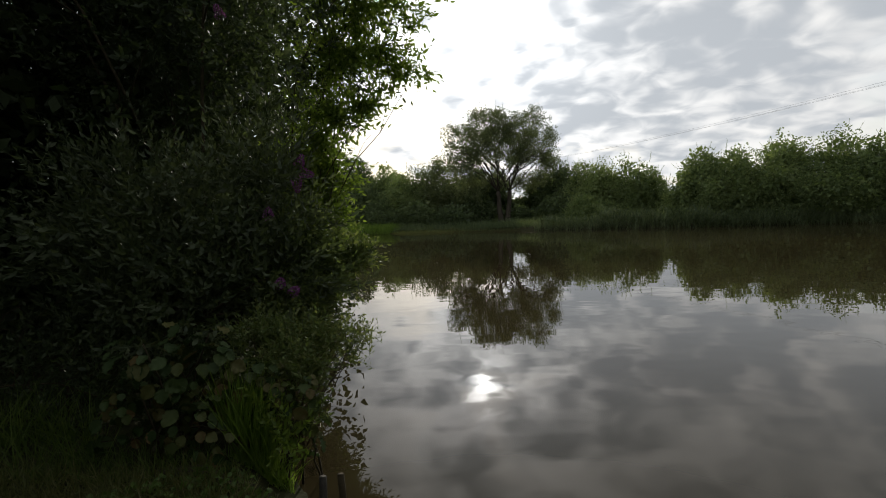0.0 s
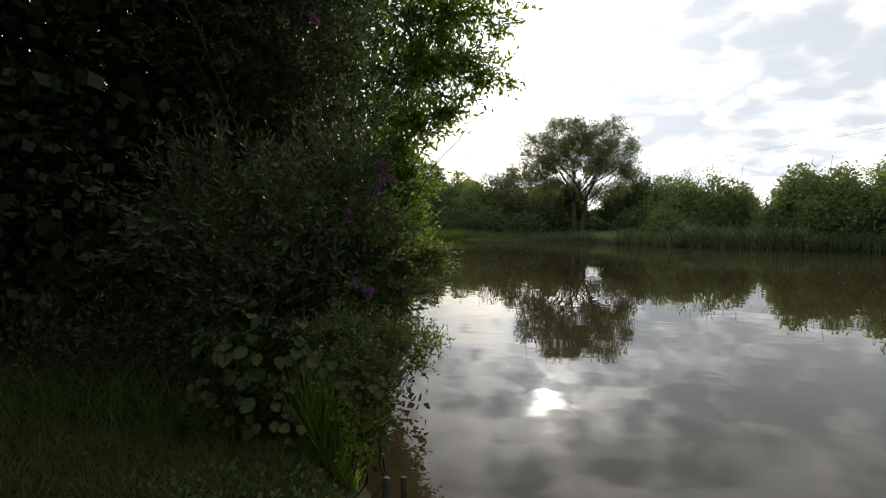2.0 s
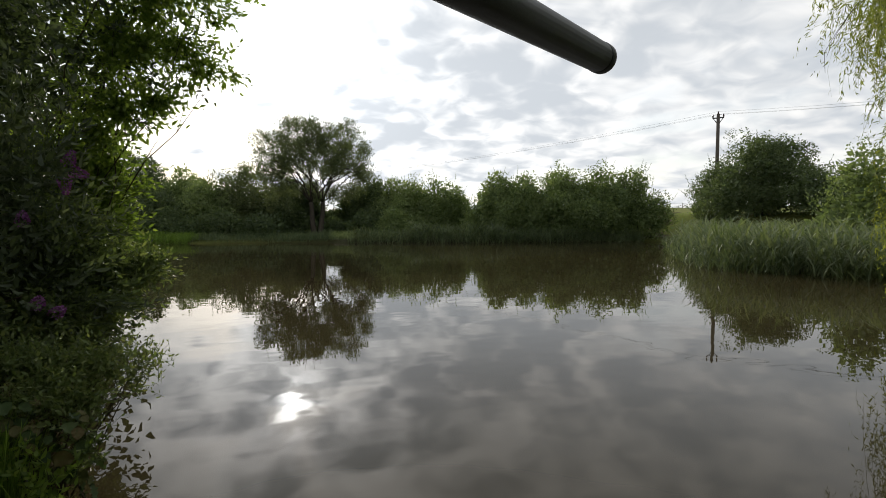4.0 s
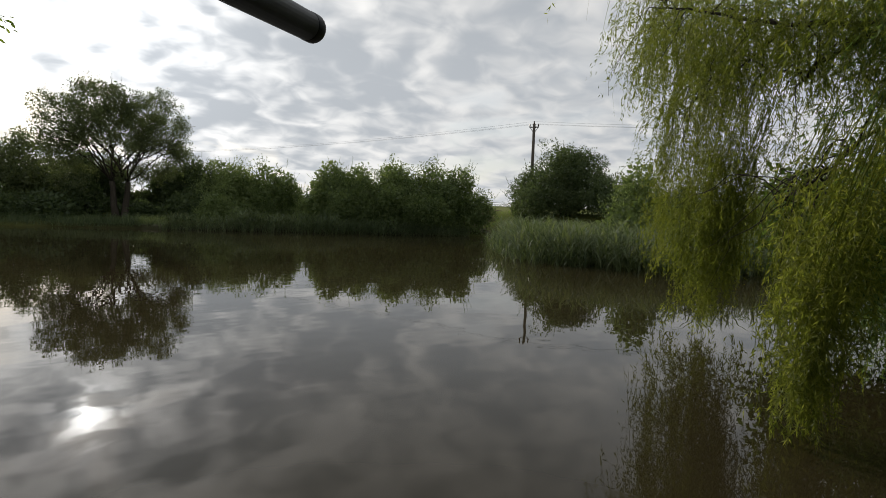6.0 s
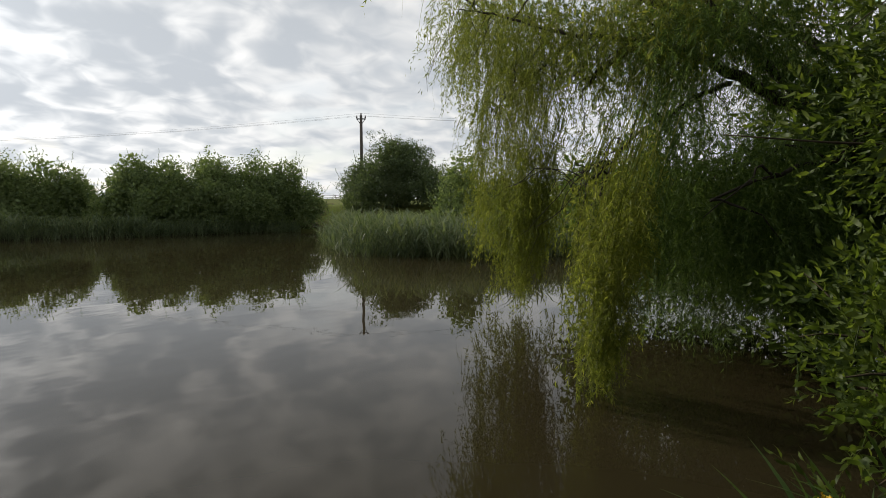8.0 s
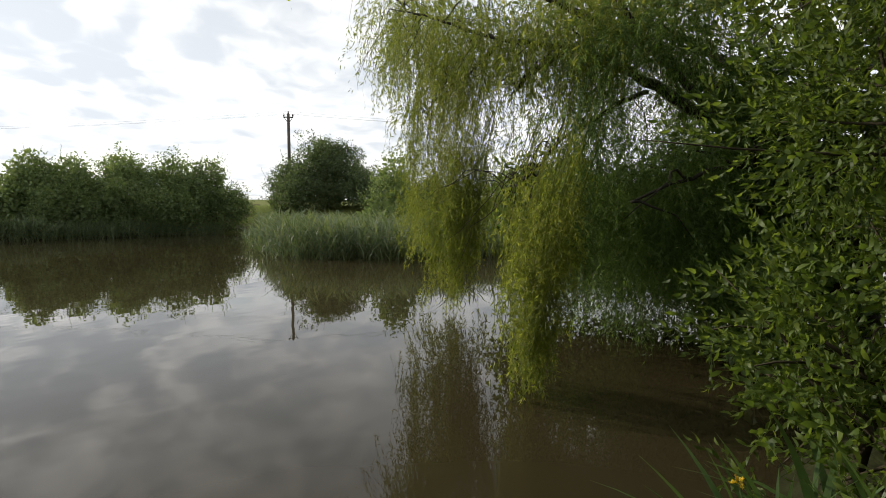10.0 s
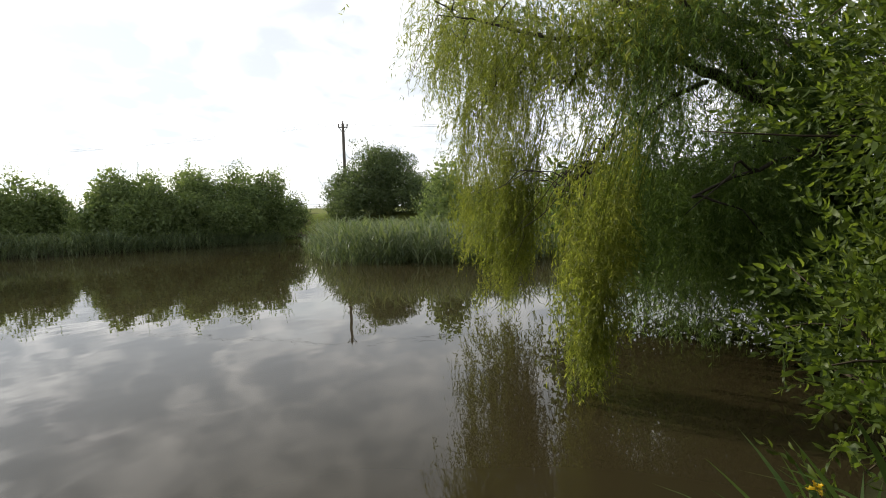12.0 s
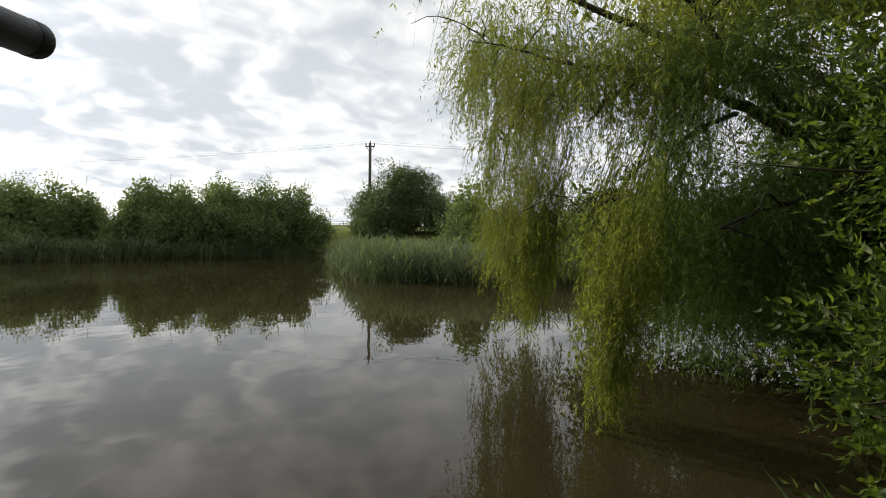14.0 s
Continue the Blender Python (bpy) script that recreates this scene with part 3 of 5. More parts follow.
for p0, p1, n, h in [((26.0, 28.9), (22, 29.9), 500, 0.75), ((22, 29.9), (16.5, 31.4), 560, 0.85), ((16.5, 31.4), (10.5, 33.8), 560, 1.1), ((10.5, 33.8), (6.5, 36), 420, 0.8)]:
    fringe(p0, p1, n, 0.32, h)
SEDGE = "bright green sedge and grass on the far bank"
reeds("sedge_mound", [(-8.6, 41.8), (-6.8, 40.4), (-4.2, 39.5), (-3.4, 40.4), (-6, 42.4)], 3600, 0.72, SEDGE, 0.4, KIT_BLADE, M_TUFT, "grass")
reeds("sedge_mound", [(0.2, 38.5), (3, 37.5), (6.4, 36.5), (7.0, 37.4), (3, 39.2)], 1800, 0.7, SEDGE, 0.3, KIT_BLADE, M_REED, "grass")
reeds("sedge_mound", [(-4, 39.6), (0.3, 38.4), (0.6, 39.4), (-3.6, 41)], 1000, 0.6, SEDGE, 0.3, KIT_BLADE, M_REED, "grass")
reeds("bank_grass", [(26.2, 29.6), (28.0, 28.4), (31.5, 27.2), (34.5, 31), (31, 33.5), (27, 31)], 3400, 0.22, "rough grass on the sloping bank beside the path", 0.35, KIT_BLADE, M_TUFT, "grass")


# ---- path up the far bank, field edge ----
def build_path():
    line = bend((27.3, 28.6, 0), (43, 43.5, 0), 0, 0.02, 70)
    t = np.gradient(line, axis=0)
    nrm = np.stack([t[:, 1], -t[:, 0]], -1)
    nrm /= np.linalg.norm(nrm, axis=1, keepdims=True)
    cols = np.linspace(-1, 1, 7)
    P = []
    for i in range(len(line)):
        w = 1.1 + 0.2 * math.sin(i * 0.7) + 0.12 * math.sin(i * 2.1)
        for c in cols:
            P.append(line[i, :2] + nrm[i] * c * w)
    P = np.array(P)
    z = np.maximum(ground_height(P), -0.05)
    mid = z.reshape(-1, 7)[:, 3]
    z = np.where(np.abs(np.tile(cols, len(line))) < 0.95, np.repeat(np.ceil(mid / 0.16) * 0.16 - 0.04, 7), z)
    edge = np.tile(np.abs(cols) > 0.95, len(line))
    tread = np.repeat(0.012 * np.sin(np.arange(len(line)) * 1.9), 7)
    V = np.concatenate([P, (z + np.where(edge, -0.05, 0.03 + tread))[:, None]], 1)
    F = []
    for i in range(len(line) - 1):
        for j in range(6):
            k = i * 7 + j
            F += [(k, k + 1, k + 8), (k, k + 8, k + 7)]
    part("path", V, np.array(F), M_PATH, None, "trodden earth path climbing the far bank", True, "structure")


build_path()
M_POLE = rough_material("weathered_pole", [(0.3, (0.05, 0.042, 0.035)), (0.7, (0.12, 0.105, 0.09))], 8, stretch=(1, 1, 0.1))
M_METAL = rough_material("dark_galvanised", [(0.3, (0.05, 0.05, 0.052)), (0.7, (0.10, 0.10, 0.105))], 14, 0.5, 0.1)
M_CERAMIC = rough_material("brown_ceramic", [(0.3, (0.05, 0.03, 0.02)), (0.7, (0.08, 0.05, 0.035))], 10, 0.25, 0.05)
fence = thing("field_fence", (92, 98, ground_z(92, 98)), "low post and wire fence along the field's crest", "fence")
ends = []
for i in range(14):
    x, y = 84 + i * 3.2, 106 - i * 3.0
    z = ground_z(x, y)
    part("fence_post", *tube([(x, y, z - 0.1), (x, y, z + 1.25)], [0.08, 0.07], 6), M_POLE, fence)
    ends.append((x, y, z))
for h in (0.55, 1.05):
    part("rail", *tube(np.array(ends) + (0, 0, h), 0.04, 4), M_POLE, fence)
far_at = np.stack([np.linspace(40, 260, 320), np.linspace(260, 20, 320)], -1) + rng.normal(0, 2.5, (320, 2))
far_z = ground_height(far_at)
tagged(part("far_hedge", *spread(KIT_FAR, np.concatenate([far_at, (far_z + 0.5)[:, None]], 1), upright(320, 0.3), rng.uniform(2.0, 4.0, 320)), M_LEAF_DARK), "low dark hedge along the far side of the field", "hedge", kind="stuff")


# ---- power line ----
def power_pole(x, y, top):
    z = ground_z(x, y)
    ob = thing("power_pole", (x, y, z), "weathered wooden power pole with a short crossarm above the hedge", "power pole")
    part("post", *tube([(x, y, z - 0.3), (x, y, (z + top) / 2), (x, y, top)], [0.16, 0.14, 0.12], 12), M_POLE, ob, smooth=True)
    ax = np.array((0.55, -0.83, 0))
    c = np.array((x, y, top - 0.3))
    crossarm = part("crossarm", *tube([c - ax * 0.42, c + ax * 0.42], 0.06, 4), M_METAL, ob)
    part("bracket", *tube([c - ax * 0.36 + (0, 0, -0.02), c + (0, 0, -0.55)], 0.03, 4), M_METAL, ob)
    part("bracket", *tube([c + ax * 0.36 + (0, 0, -0.02), c + (0, 0, -0.55)], 0.03, 4), M_METAL, ob)
    for k in (-0.38, 0.0, 0.38):
        b = c + ax * k + np.array((0, 0, 0.05 if k else 0.28))
        part("insulator", *tube([b, b + (0, 0, 0.07), b + (0, 0, 0.14), b + (0, 0, 0.24)], [0.035, 0.075, 0.055, 0.06], 8), M_CERAMIC, crossarm, "brown ceramic insulator")
    return c, ax


PX, PY = 35.4, 30.9
arm, ax = power_pole(PX, PY, 10.0)
for k in (-0.38, 0.0, 0.38):
    a = arm + ax * k + np.array((0, 0, 0.28 if k else 0.5))
    for far in ((-6, 118, 10.6), (66, -32, 11.5)):
        b = np.array(far) + ax * k * 1.2
        s = np.linspace(0, 1, 24)[:, None]
        p = a + (b - a) * s
        p[:, 2] -= 1.9 * 4 * (s * (1 - s))[:, 0]
        tagged(part("power_line", *tube(p, 0.0065, 4), M_METAL), "thin dark overhead power line sagging from the pole", "power line", "power lines")

# ---- near bank, seen first: thicket, sallow tree, butterfly bush ----
KIT_BROAD = [shoot(0.34, 12, 0.074, 0.026, 60, 0.3, 0.3) for _ in range(10)]
KIT_SALLOW = [shoot(0.36, 12, 0.078, 0.031, 62, 0.3) for _ in range(8)]
KIT_BUDDLEIA = [shoot(0.44, 13, 0.088, 0.028, 64, 0.15, 0.3) for _ in range(8)]
KIT_BRAMBLE = [shoot(0.28, 11, 0.050, 0.020, 58, 0.3) for _ in range(8)]
KIT_WATERSIDE = [shoot(0.30, 12, 0.060, 0.023, 60, 0.3) for _ in range(8)]
M_LEAF_BUDDLEIA = leaf_material("butterfly_bush_leaf", (0.046, 0.066, 0.034), (0.092, 0.12, 0.062), (0.165, 0.195, 0.11), 0.45, 0.5)
M_LEAF_BRAMBLE = leaf_material("bank_bush_leaf", (0.065, 0.095, 0.034), (0.135, 0.185, 0.062), (0.23, 0.25, 0.10), 0.5, 0.5)


def shrub(name, x, y, lobes, n, kit, mat, label, stems, size=1.0, depth=0.45, rough=0.25, up=0.5, cat="bush", stem_r=0.03, base=0.18, low=0.05, fan=0.35, core=0):
    z = max(ground_z(x, y), 0.0)
    ob = thing(name, (x, y, z), label, cat)
    L = np.array(lobes, float)
    for i in range(stems):
        lobe = L[i % len(L)]
        a = np.array((x + rng.normal(0, base), y + rng.normal(0, base), z - 0.05))
        d = rng.normal(size=3)
        d /= np.linalg.norm(d)
        tip = lobe[:3] + d * lobe[3:] * 0.7
        line = bend(a, tip, 0.12 * np.linalg.norm(tip - a), 0.05, 9)
        pieces = [tube(line, np.linspace(stem_r, stem_r * 0.2, 9), 6)]
        for j in range(5):
            s = line[2 + j]
            q = s + rng.normal(size=3) * lobe[3:] * 0.4 + (tip - a) * 0.1
            pieces.append(tube(bend(s, q, 0.05, 0.06, 6), np.linspace(stem_r * 0.35, stem_r * 0.1, 6), 4))
        part("stem", *join(*pieces), M_TWIG, ob, smooth=True)
    at, way = crown_points(lobes, n, depth, rough, low, x + 5)
    way = way + np.array((0, 0, up)) + rng.normal(0, fan, way.shape)
    way /= np.linalg.norm(way, axis=1, keepdims=True)
    leaves = [spread(kit, at - way * 0.16, way, size * rng.uniform(0.75, 1.25, len(at)))]
    if core:
        # leaves added inside to close gaps that let bright water through
        at, way = crown_points(L * (1, 1, 1, 0.6, 0.6, 0.6), core, 0.9, 0.2, low, x + 7)
        leaves.append(spread(kit, at, way, size * rng.uniform(0.9, 1.3, len(at))))
    part("foliage", *join(*leaves), mat, ob, kind="stuff")
    return ob


# thicket that closes the bank behind, its deep shade put into the dark leaf colour
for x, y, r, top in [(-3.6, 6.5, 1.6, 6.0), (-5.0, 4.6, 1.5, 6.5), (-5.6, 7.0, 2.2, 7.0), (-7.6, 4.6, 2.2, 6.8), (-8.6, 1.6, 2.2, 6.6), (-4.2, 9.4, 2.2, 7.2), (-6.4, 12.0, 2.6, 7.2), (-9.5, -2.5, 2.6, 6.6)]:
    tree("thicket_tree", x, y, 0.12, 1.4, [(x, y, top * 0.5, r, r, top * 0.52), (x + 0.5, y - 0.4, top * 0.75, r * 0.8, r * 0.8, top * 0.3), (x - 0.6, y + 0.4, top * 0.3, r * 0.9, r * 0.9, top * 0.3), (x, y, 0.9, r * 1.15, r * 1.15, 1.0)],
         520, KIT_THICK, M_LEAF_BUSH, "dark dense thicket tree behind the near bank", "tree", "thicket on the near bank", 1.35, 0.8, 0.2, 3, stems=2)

# the last lobe lies overhead out of view, added to shade the bank below
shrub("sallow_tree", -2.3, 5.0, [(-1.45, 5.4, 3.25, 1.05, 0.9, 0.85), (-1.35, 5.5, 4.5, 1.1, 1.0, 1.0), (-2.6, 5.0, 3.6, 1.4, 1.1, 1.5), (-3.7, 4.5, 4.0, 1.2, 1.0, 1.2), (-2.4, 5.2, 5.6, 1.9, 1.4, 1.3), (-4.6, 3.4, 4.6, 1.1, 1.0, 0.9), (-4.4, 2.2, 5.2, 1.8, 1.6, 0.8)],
      2300, KIT_SALLOW, M_LEAF_BUSH, "tall sallow overhanging the near bank, its leaves darkened for shade", 6, 1.0, 0.7, 0.28, 0.3, "tree", 0.022, 0.3, core=400)
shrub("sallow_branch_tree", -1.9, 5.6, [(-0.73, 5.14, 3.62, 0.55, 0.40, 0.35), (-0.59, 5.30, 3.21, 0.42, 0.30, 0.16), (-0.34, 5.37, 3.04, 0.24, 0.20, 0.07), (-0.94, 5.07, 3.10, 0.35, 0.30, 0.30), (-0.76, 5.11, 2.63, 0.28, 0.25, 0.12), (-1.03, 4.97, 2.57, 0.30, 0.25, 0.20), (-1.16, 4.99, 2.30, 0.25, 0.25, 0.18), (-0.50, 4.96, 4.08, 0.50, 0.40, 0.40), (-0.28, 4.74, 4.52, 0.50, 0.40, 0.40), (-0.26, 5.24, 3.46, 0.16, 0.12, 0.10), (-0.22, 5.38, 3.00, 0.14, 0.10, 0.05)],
      940, KIT_SALLOW, M_LEAF_BRIGHT_SUNLIT, "slender sallow with leafy twigs coloured as sunlit, reaching over the water", 9, 0.95, 0.9, 0.4, 0.1, "tree", 0.011, 0.1, fan=0.6)
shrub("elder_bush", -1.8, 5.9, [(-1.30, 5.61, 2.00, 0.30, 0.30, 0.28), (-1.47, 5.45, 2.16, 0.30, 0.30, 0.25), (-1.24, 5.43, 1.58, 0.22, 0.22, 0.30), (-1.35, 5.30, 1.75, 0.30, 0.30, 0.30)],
      620, KIT_SALLOW, M_LEAF_BRIGHT_SUNLIT, "bright green elder bush, light through its leaves put into the colour", 5, 0.9, 0.7, 0.35, 0.3, fan=0.6, stem_r=0.01)
buddleia = shrub("butterfly_bush", -2.2, 4.2, [(-1.85, 4.2, 1.5, 0.75, 0.7, 0.65), (-1.5, 4.3, 1.85, 0.42, 0.4, 0.45), (-2.5, 4.1, 1.55, 0.75, 0.6, 0.75), (-1.3, 4.0, 1.15, 0.42, 0.45, 0.45), (-2.0, 3.7, 1.0, 0.7, 0.5, 0.6)],
                 1050, KIT_BUDDLEIA, M_LEAF_BUDDLEIA, "butterfly bush with narrow leaves and purple flower spikes", 12, 0.95, 0.6, 0.45, 0.55, fan=0.5, core=160)
M_FLOWER = leaf_material("purple_flower", (0.10, 0.03, 0.12), (0.20, 0.06, 0.22), (0.32, 0.14, 0.34), 0.3, 0.6, 8)


def flower_spike(at, way, length):
    """A tapering spike packed with small florets."""
    n = 150
    u = rng.uniform(0, 1, n)
    a = rng.uniform(0, 6.28, n)
    r = 0.026 * (1 - u ** 1.5) + 0.004
    p = np.stack([r * np.cos(a), r * np.sin(a), u * length], -1)
    floret = np.array([(0, 0, 0), (-0.35, 0.1, 0.6), (0.35, 0.1, 0.6), (0, -0.1, 1.0)])
    R = turns(np.stack([np.cos(a), np.sin(a), 0 * a + 0.4], -1))
    V = (np.einsum("nij,mj->nmi", R, floret) * 0.015 + p[:, None]).reshape(-1, 3)
    F = (np.array([(0, 2, 1), (1, 2, 3)])[None] + (np.arange(n) * 4)[:, None, None]).reshape(-1, 3)
    T = turns(np.array([way], float))[0]
    part("flower_spike", V @ T.T + np.array(at), F, M_FLOWER, buddleia, "purple flower spike")


for at, way in [((-1.06, 3.81, 1.95), (0.3, -0.3, 0.5)), ((-1.04, 3.82, 1.91), (0.6, -0.2, -0.2)), ((-1.08, 3.81, 1.86), (0.1, -0.2, -0.9)), ((-1.29, 3.76, 1.58), (0.2, -0.5, 0.5)), ((-1.17, 3.55, 1.10), (0.3, -0.5, 0.4)), ((-1.09, 3.57, 1.04), (0.4, -0.4, 0.3)), ((-1.60, 3.91, 3.08), (0, -0.5, 0.4))]:
    flower_spike(at, way, 0.10)

shrub("bank_bush", -1.45, 4.2, [(-0.92, 4.56, 1.18, 0.32, 0.30, 0.20), (-1.10, 4.30, 1.06, 0.35, 0.30, 0.22), (-1.25, 4.28, 1.35, 0.35, 0.30, 0.30), (-0.82, 4.68, 1.25, 0.16, 0.16, 0.10), (-1.27, 3.92, 0.98, 0.30, 0.30, 0.22), (-1.15, 4.78, 0.87, 0.20, 0.25, 0.16), (-1.29, 4.50, 0.69, 0.25, 0.30, 0.20), (-1.14, 4.19, 0.52, 0.25, 0.25, 0.20)],
      1300, KIT_WATERSIDE, M_LEAF_BRAMBLE, "leafy grey-green bush hanging over the water's edge", 9, 0.9, 0.7, 0.35, 0.2, stem_r=0.012, base=0.12, fan=0.6)
shrub("willow_sapling", -1.12, 3.35, [(-0.61, 3.58, 0.81, 0.14, 0.10, 0.08), (-0.54, 3.58, 0.75, 0.07, 0.07, 0.10), (-0.71, 3.40, 0.76, 0.20, 0.12, 0.10), (-0.85, 3.38, 0.80, 0.20, 0.12, 0.12), (-0.65, 3.38, 0.65, 0.12, 0.10, 0.07)],
      80, KIT_WATERSIDE, M_LEAF_BRAMBLE, "young willow shoots leaning over the water", 14, 0.62, 0.6, 0.2, 0.8, stem_r=0.005, base=0.05, fan=0.5)
shrub("waterside_bramble", -1.2, 3.2, [(-0.95, 3.34, 0.78, 0.26, 0.20, 0.15), (-1.01, 3.09, 0.70, 0.22, 0.20, 0.16), (-0.84, 3.12, 0.64, 0.15, 0.14, 0.12), (-1.20, 3.28, 0.83, 0.30, 0.20, 0.16), (-0.80, 2.91, 0.46, 0.08, 0.10, 0.12)],
      420, KIT_BRAMBLE, M_LEAF_BRAMBLE, "low bramble trailing over the water's edge", 8, 0.8, 0.7, 0.3, 0.3, stem_r=0.006, base=0.06, fan=0.6)
shrub("willowherb", -1.02, 2.95, [(-0.90, 2.70, 0.44, 0.12, 0.12, 0.13), (-1.00, 2.77, 0.55, 0.10, 0.10, 0.12), (-0.80, 2.60, 0.40, 0.07, 0.07, 0.10)],
      26, KIT_SALLOW, M_LEAF_BRIGHT_SUNLIT, "clump of bright green willowherb on the bank edge", 5, 0.62, 0.6, 0.2, 1.0, "plants", 0.004, 0.05, fan=0.4)
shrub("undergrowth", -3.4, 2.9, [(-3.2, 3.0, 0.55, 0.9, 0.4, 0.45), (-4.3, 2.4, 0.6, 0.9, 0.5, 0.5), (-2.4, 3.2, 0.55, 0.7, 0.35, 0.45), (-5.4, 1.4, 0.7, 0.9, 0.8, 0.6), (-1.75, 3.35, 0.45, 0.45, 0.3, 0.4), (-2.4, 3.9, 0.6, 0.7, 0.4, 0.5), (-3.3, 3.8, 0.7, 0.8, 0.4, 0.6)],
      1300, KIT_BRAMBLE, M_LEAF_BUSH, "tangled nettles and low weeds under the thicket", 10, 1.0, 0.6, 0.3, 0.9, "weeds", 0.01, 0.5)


# alder sapling with broad ribbed leaves, each a part
def broad_leaf(length, width, ribs=6):
    """A broad leaf with a toothed rim and raised ribs, along +z, facing +y."""
    V, F = [(0, 0, 0)], []
    s = np.linspace(0.06, 0.97, ribs)
    for i, u in enumerate(s):
        w = width * 0.5 * math.sin(math.pi * u ** 0.82) ** 0.75
        for half in (-1, 1):
            for k, q in enumerate((0.5, 1.0)):
                V.append((half * w * q * (1 + 0.05 * (-1) ** i * (k == 1)), 0.10 * w * q + 0.006 * (-1) ** i * (q == 1.0) - 0.12 * length * u * u, length * (u + 0.05 * q)))
        V.append((0, -0.008 - 0.12 * length * u * u, length * u))
    V.append((0, -0.14 * length, length))
    c = lambda i: 1 + i * 5 + 4
    for i in range(ribs - 1):
        a, b = 1 + i * 5, 1 + (i + 1) * 5
        for h, flip in ((0, 0), (2, 1)):
            quads = [(c(i), a + h, b + h, c(i + 1)), (a + h, a + h + 1, b + h + 1, b + h)]
            for p, q, r, t in quads:
                F += [(p, r, q), (p, t, r)] if flip else [(p, q, r), (p, r, t)]
    for h, flip in ((0, 0), (2, 1)):
        F += [(0, 1 + h, 5) if flip else (0, 5, 1 + h), (0, 2 + h, 1 + h) if flip else (0, 1 + h, 2 + h)]
        a = 1 + (ribs - 1) * 5
        F += [(c(ribs - 1), a + h, len(V) - 1), (a + h, a + h + 1, len(V) - 1)]
    return np.array(V), np.array(F)


def broad_leaf_material():
    m, n = material("alder_leaf")
    rnd = n.add("ShaderNodeObjectInfo").outputs["Random"]
    pos = n.add("ShaderNodeTexCoord").outputs["Object"]
    col = n.ramp(n.math("ADD", n.math("MULTIPLY", rnd, 0.8), n.math("MULTIPLY", n.noise(pos, 30, 3), 0.25)), [(0.1, (0.032, 0.06, 0.017)), (0.5, (0.06, 0.095, 0.026)), (0.82, (0.105, 0.098, 0.03)), (1.0, (0.15, 0.075, 0.035))])
    p = n.add("ShaderNodeBsdfPrincipled", {"Base Color": col, "Roughness": 0.6, "Specular IOR Level": 0.3})
    t = n.add("ShaderNodeBsdfTranslucent", {"Color": col})
    n.add("ShaderNodeOutputMaterial", {0: n.add("ShaderNodeMixShader", {0: 0.3, 1: p.outputs[0], 2: t.outputs[0]}).outputs[0]})
    return m


M_ALDER = broad_leaf_material()
BROAD = [mesh("leaf", *broad_leaf(0.085 * k, 0.075 * k * w, 8), M_ALDER, True) for k, w in ((1.0, 1.0), (0.85, 0.95), (1.15, 0.9), (0.7, 1.0))]


def alder(x, y, lobes, n, stems, label):
    z = ground_z(x, y)
    ob = thing("alder_sapling", (x, y, z), label, "sapling", "alder saplings")
    L = np.array(lobes, float)
    for i in range(stems):
        lobe = L[i % len(L)]
        d = rng.normal(size=3)
        tip = lobe[:3] + d / np.linalg.norm(d) * lobe[3:] * 0.8
        part("stem", *tube(bend((x + rng.normal(0, 0.08), y + rng.normal(0, 0.08), z - 0.03), tip, 0.06, 0.05, 7), np.linspace(0.008, 0.003, 7), 5), M_TWIG, ob, smooth=True)
    at, way = crown_points(lobes, n, 0.5, 0.2, z + 0.06, x)
    for p, w in zip(at, way):
        lf = new("leaf", BROAD[rng.integers(0, 4)])
        lf.parent = ob
        face = Vector(w) + Vector((rng.normal(0, 0.25), rng.normal(0, 0.25) - 0.25, 0.35 + rng.normal(0, 0.2)))
        face.normalize()
        hang = Vector((w[0] + rng.normal(0, 0.3), w[1] + rng.normal(0, 0.3), -0.35 + rng.normal(0, 0.25)))
        zax = (hang - face * hang.dot(face)).normalized()
        xax = face.cross(zax)
        M = Matrix((xax, face, zax)).transposed().to_4x4()
        lf.matrix_local = Matrix.Translation(Vector(p) - Vector((x, y, z))) @ M @ Matrix.Scale(float(rng.uniform(0.75, 1.15)), 4)


alder(-1.65, 2.95, [(-1.62, 2.88, 0.72, 0.34, 0.2, 0.24), (-1.4, 2.9, 0.66, 0.26, 0.18, 0.34), (-1.85, 2.84, 0.5, 0.28, 0.2, 0.24), (-1.45, 2.78, 0.42, 0.3, 0.16, 0.18), (-1.3, 2.7, 0.34, 0.2, 0.12, 0.14), (-1.15, 2.95, 0.6, 0.22, 0.16, 0.2)], 300, 18, "alder sapling with broad ribbed green and bronze leaves")
alder(-0.9, 2.88, [(-0.9, 2.86, 0.5, 0.18, 0.14, 0.18), (-0.84, 2.82, 0.36, 0.12, 0.12, 0.14)], 50, 6, "small alder sapling with broad leaves at the water's edge")

reeds("grass_tuft", [(-1.30, 2.84), (-1.16, 2.74), (-1.04, 2.78), (-1.06, 2.94), (-1.22, 2.98)], 620, 0.56, "tuft of long bright green grass on the bank", 0.16, KIT_TUFT, M_TUFT, "grass")
reeds("grass_tuft", [(-1.15, 2.82), (-1.0, 2.72), (-0.9, 2.78), (-1.02, 2.92)], 190, 0.26, "tuft of broad bright grass at the water's edge", 0.4, KIT_BLADE, M_TUFT, "grass")
reeds("long_grass", [(-5.2, 0.9), (-3.6, 2.1), (-2.4, 2.6), (-1.9, 2.75), (-2.2, 3.1), (-3.6, 2.9), (-5.6, 1.8)], 2600, 0.42, "rank unmown grass under the thicket", 0.45, KIT_TALL, M_GRASS, "grass")
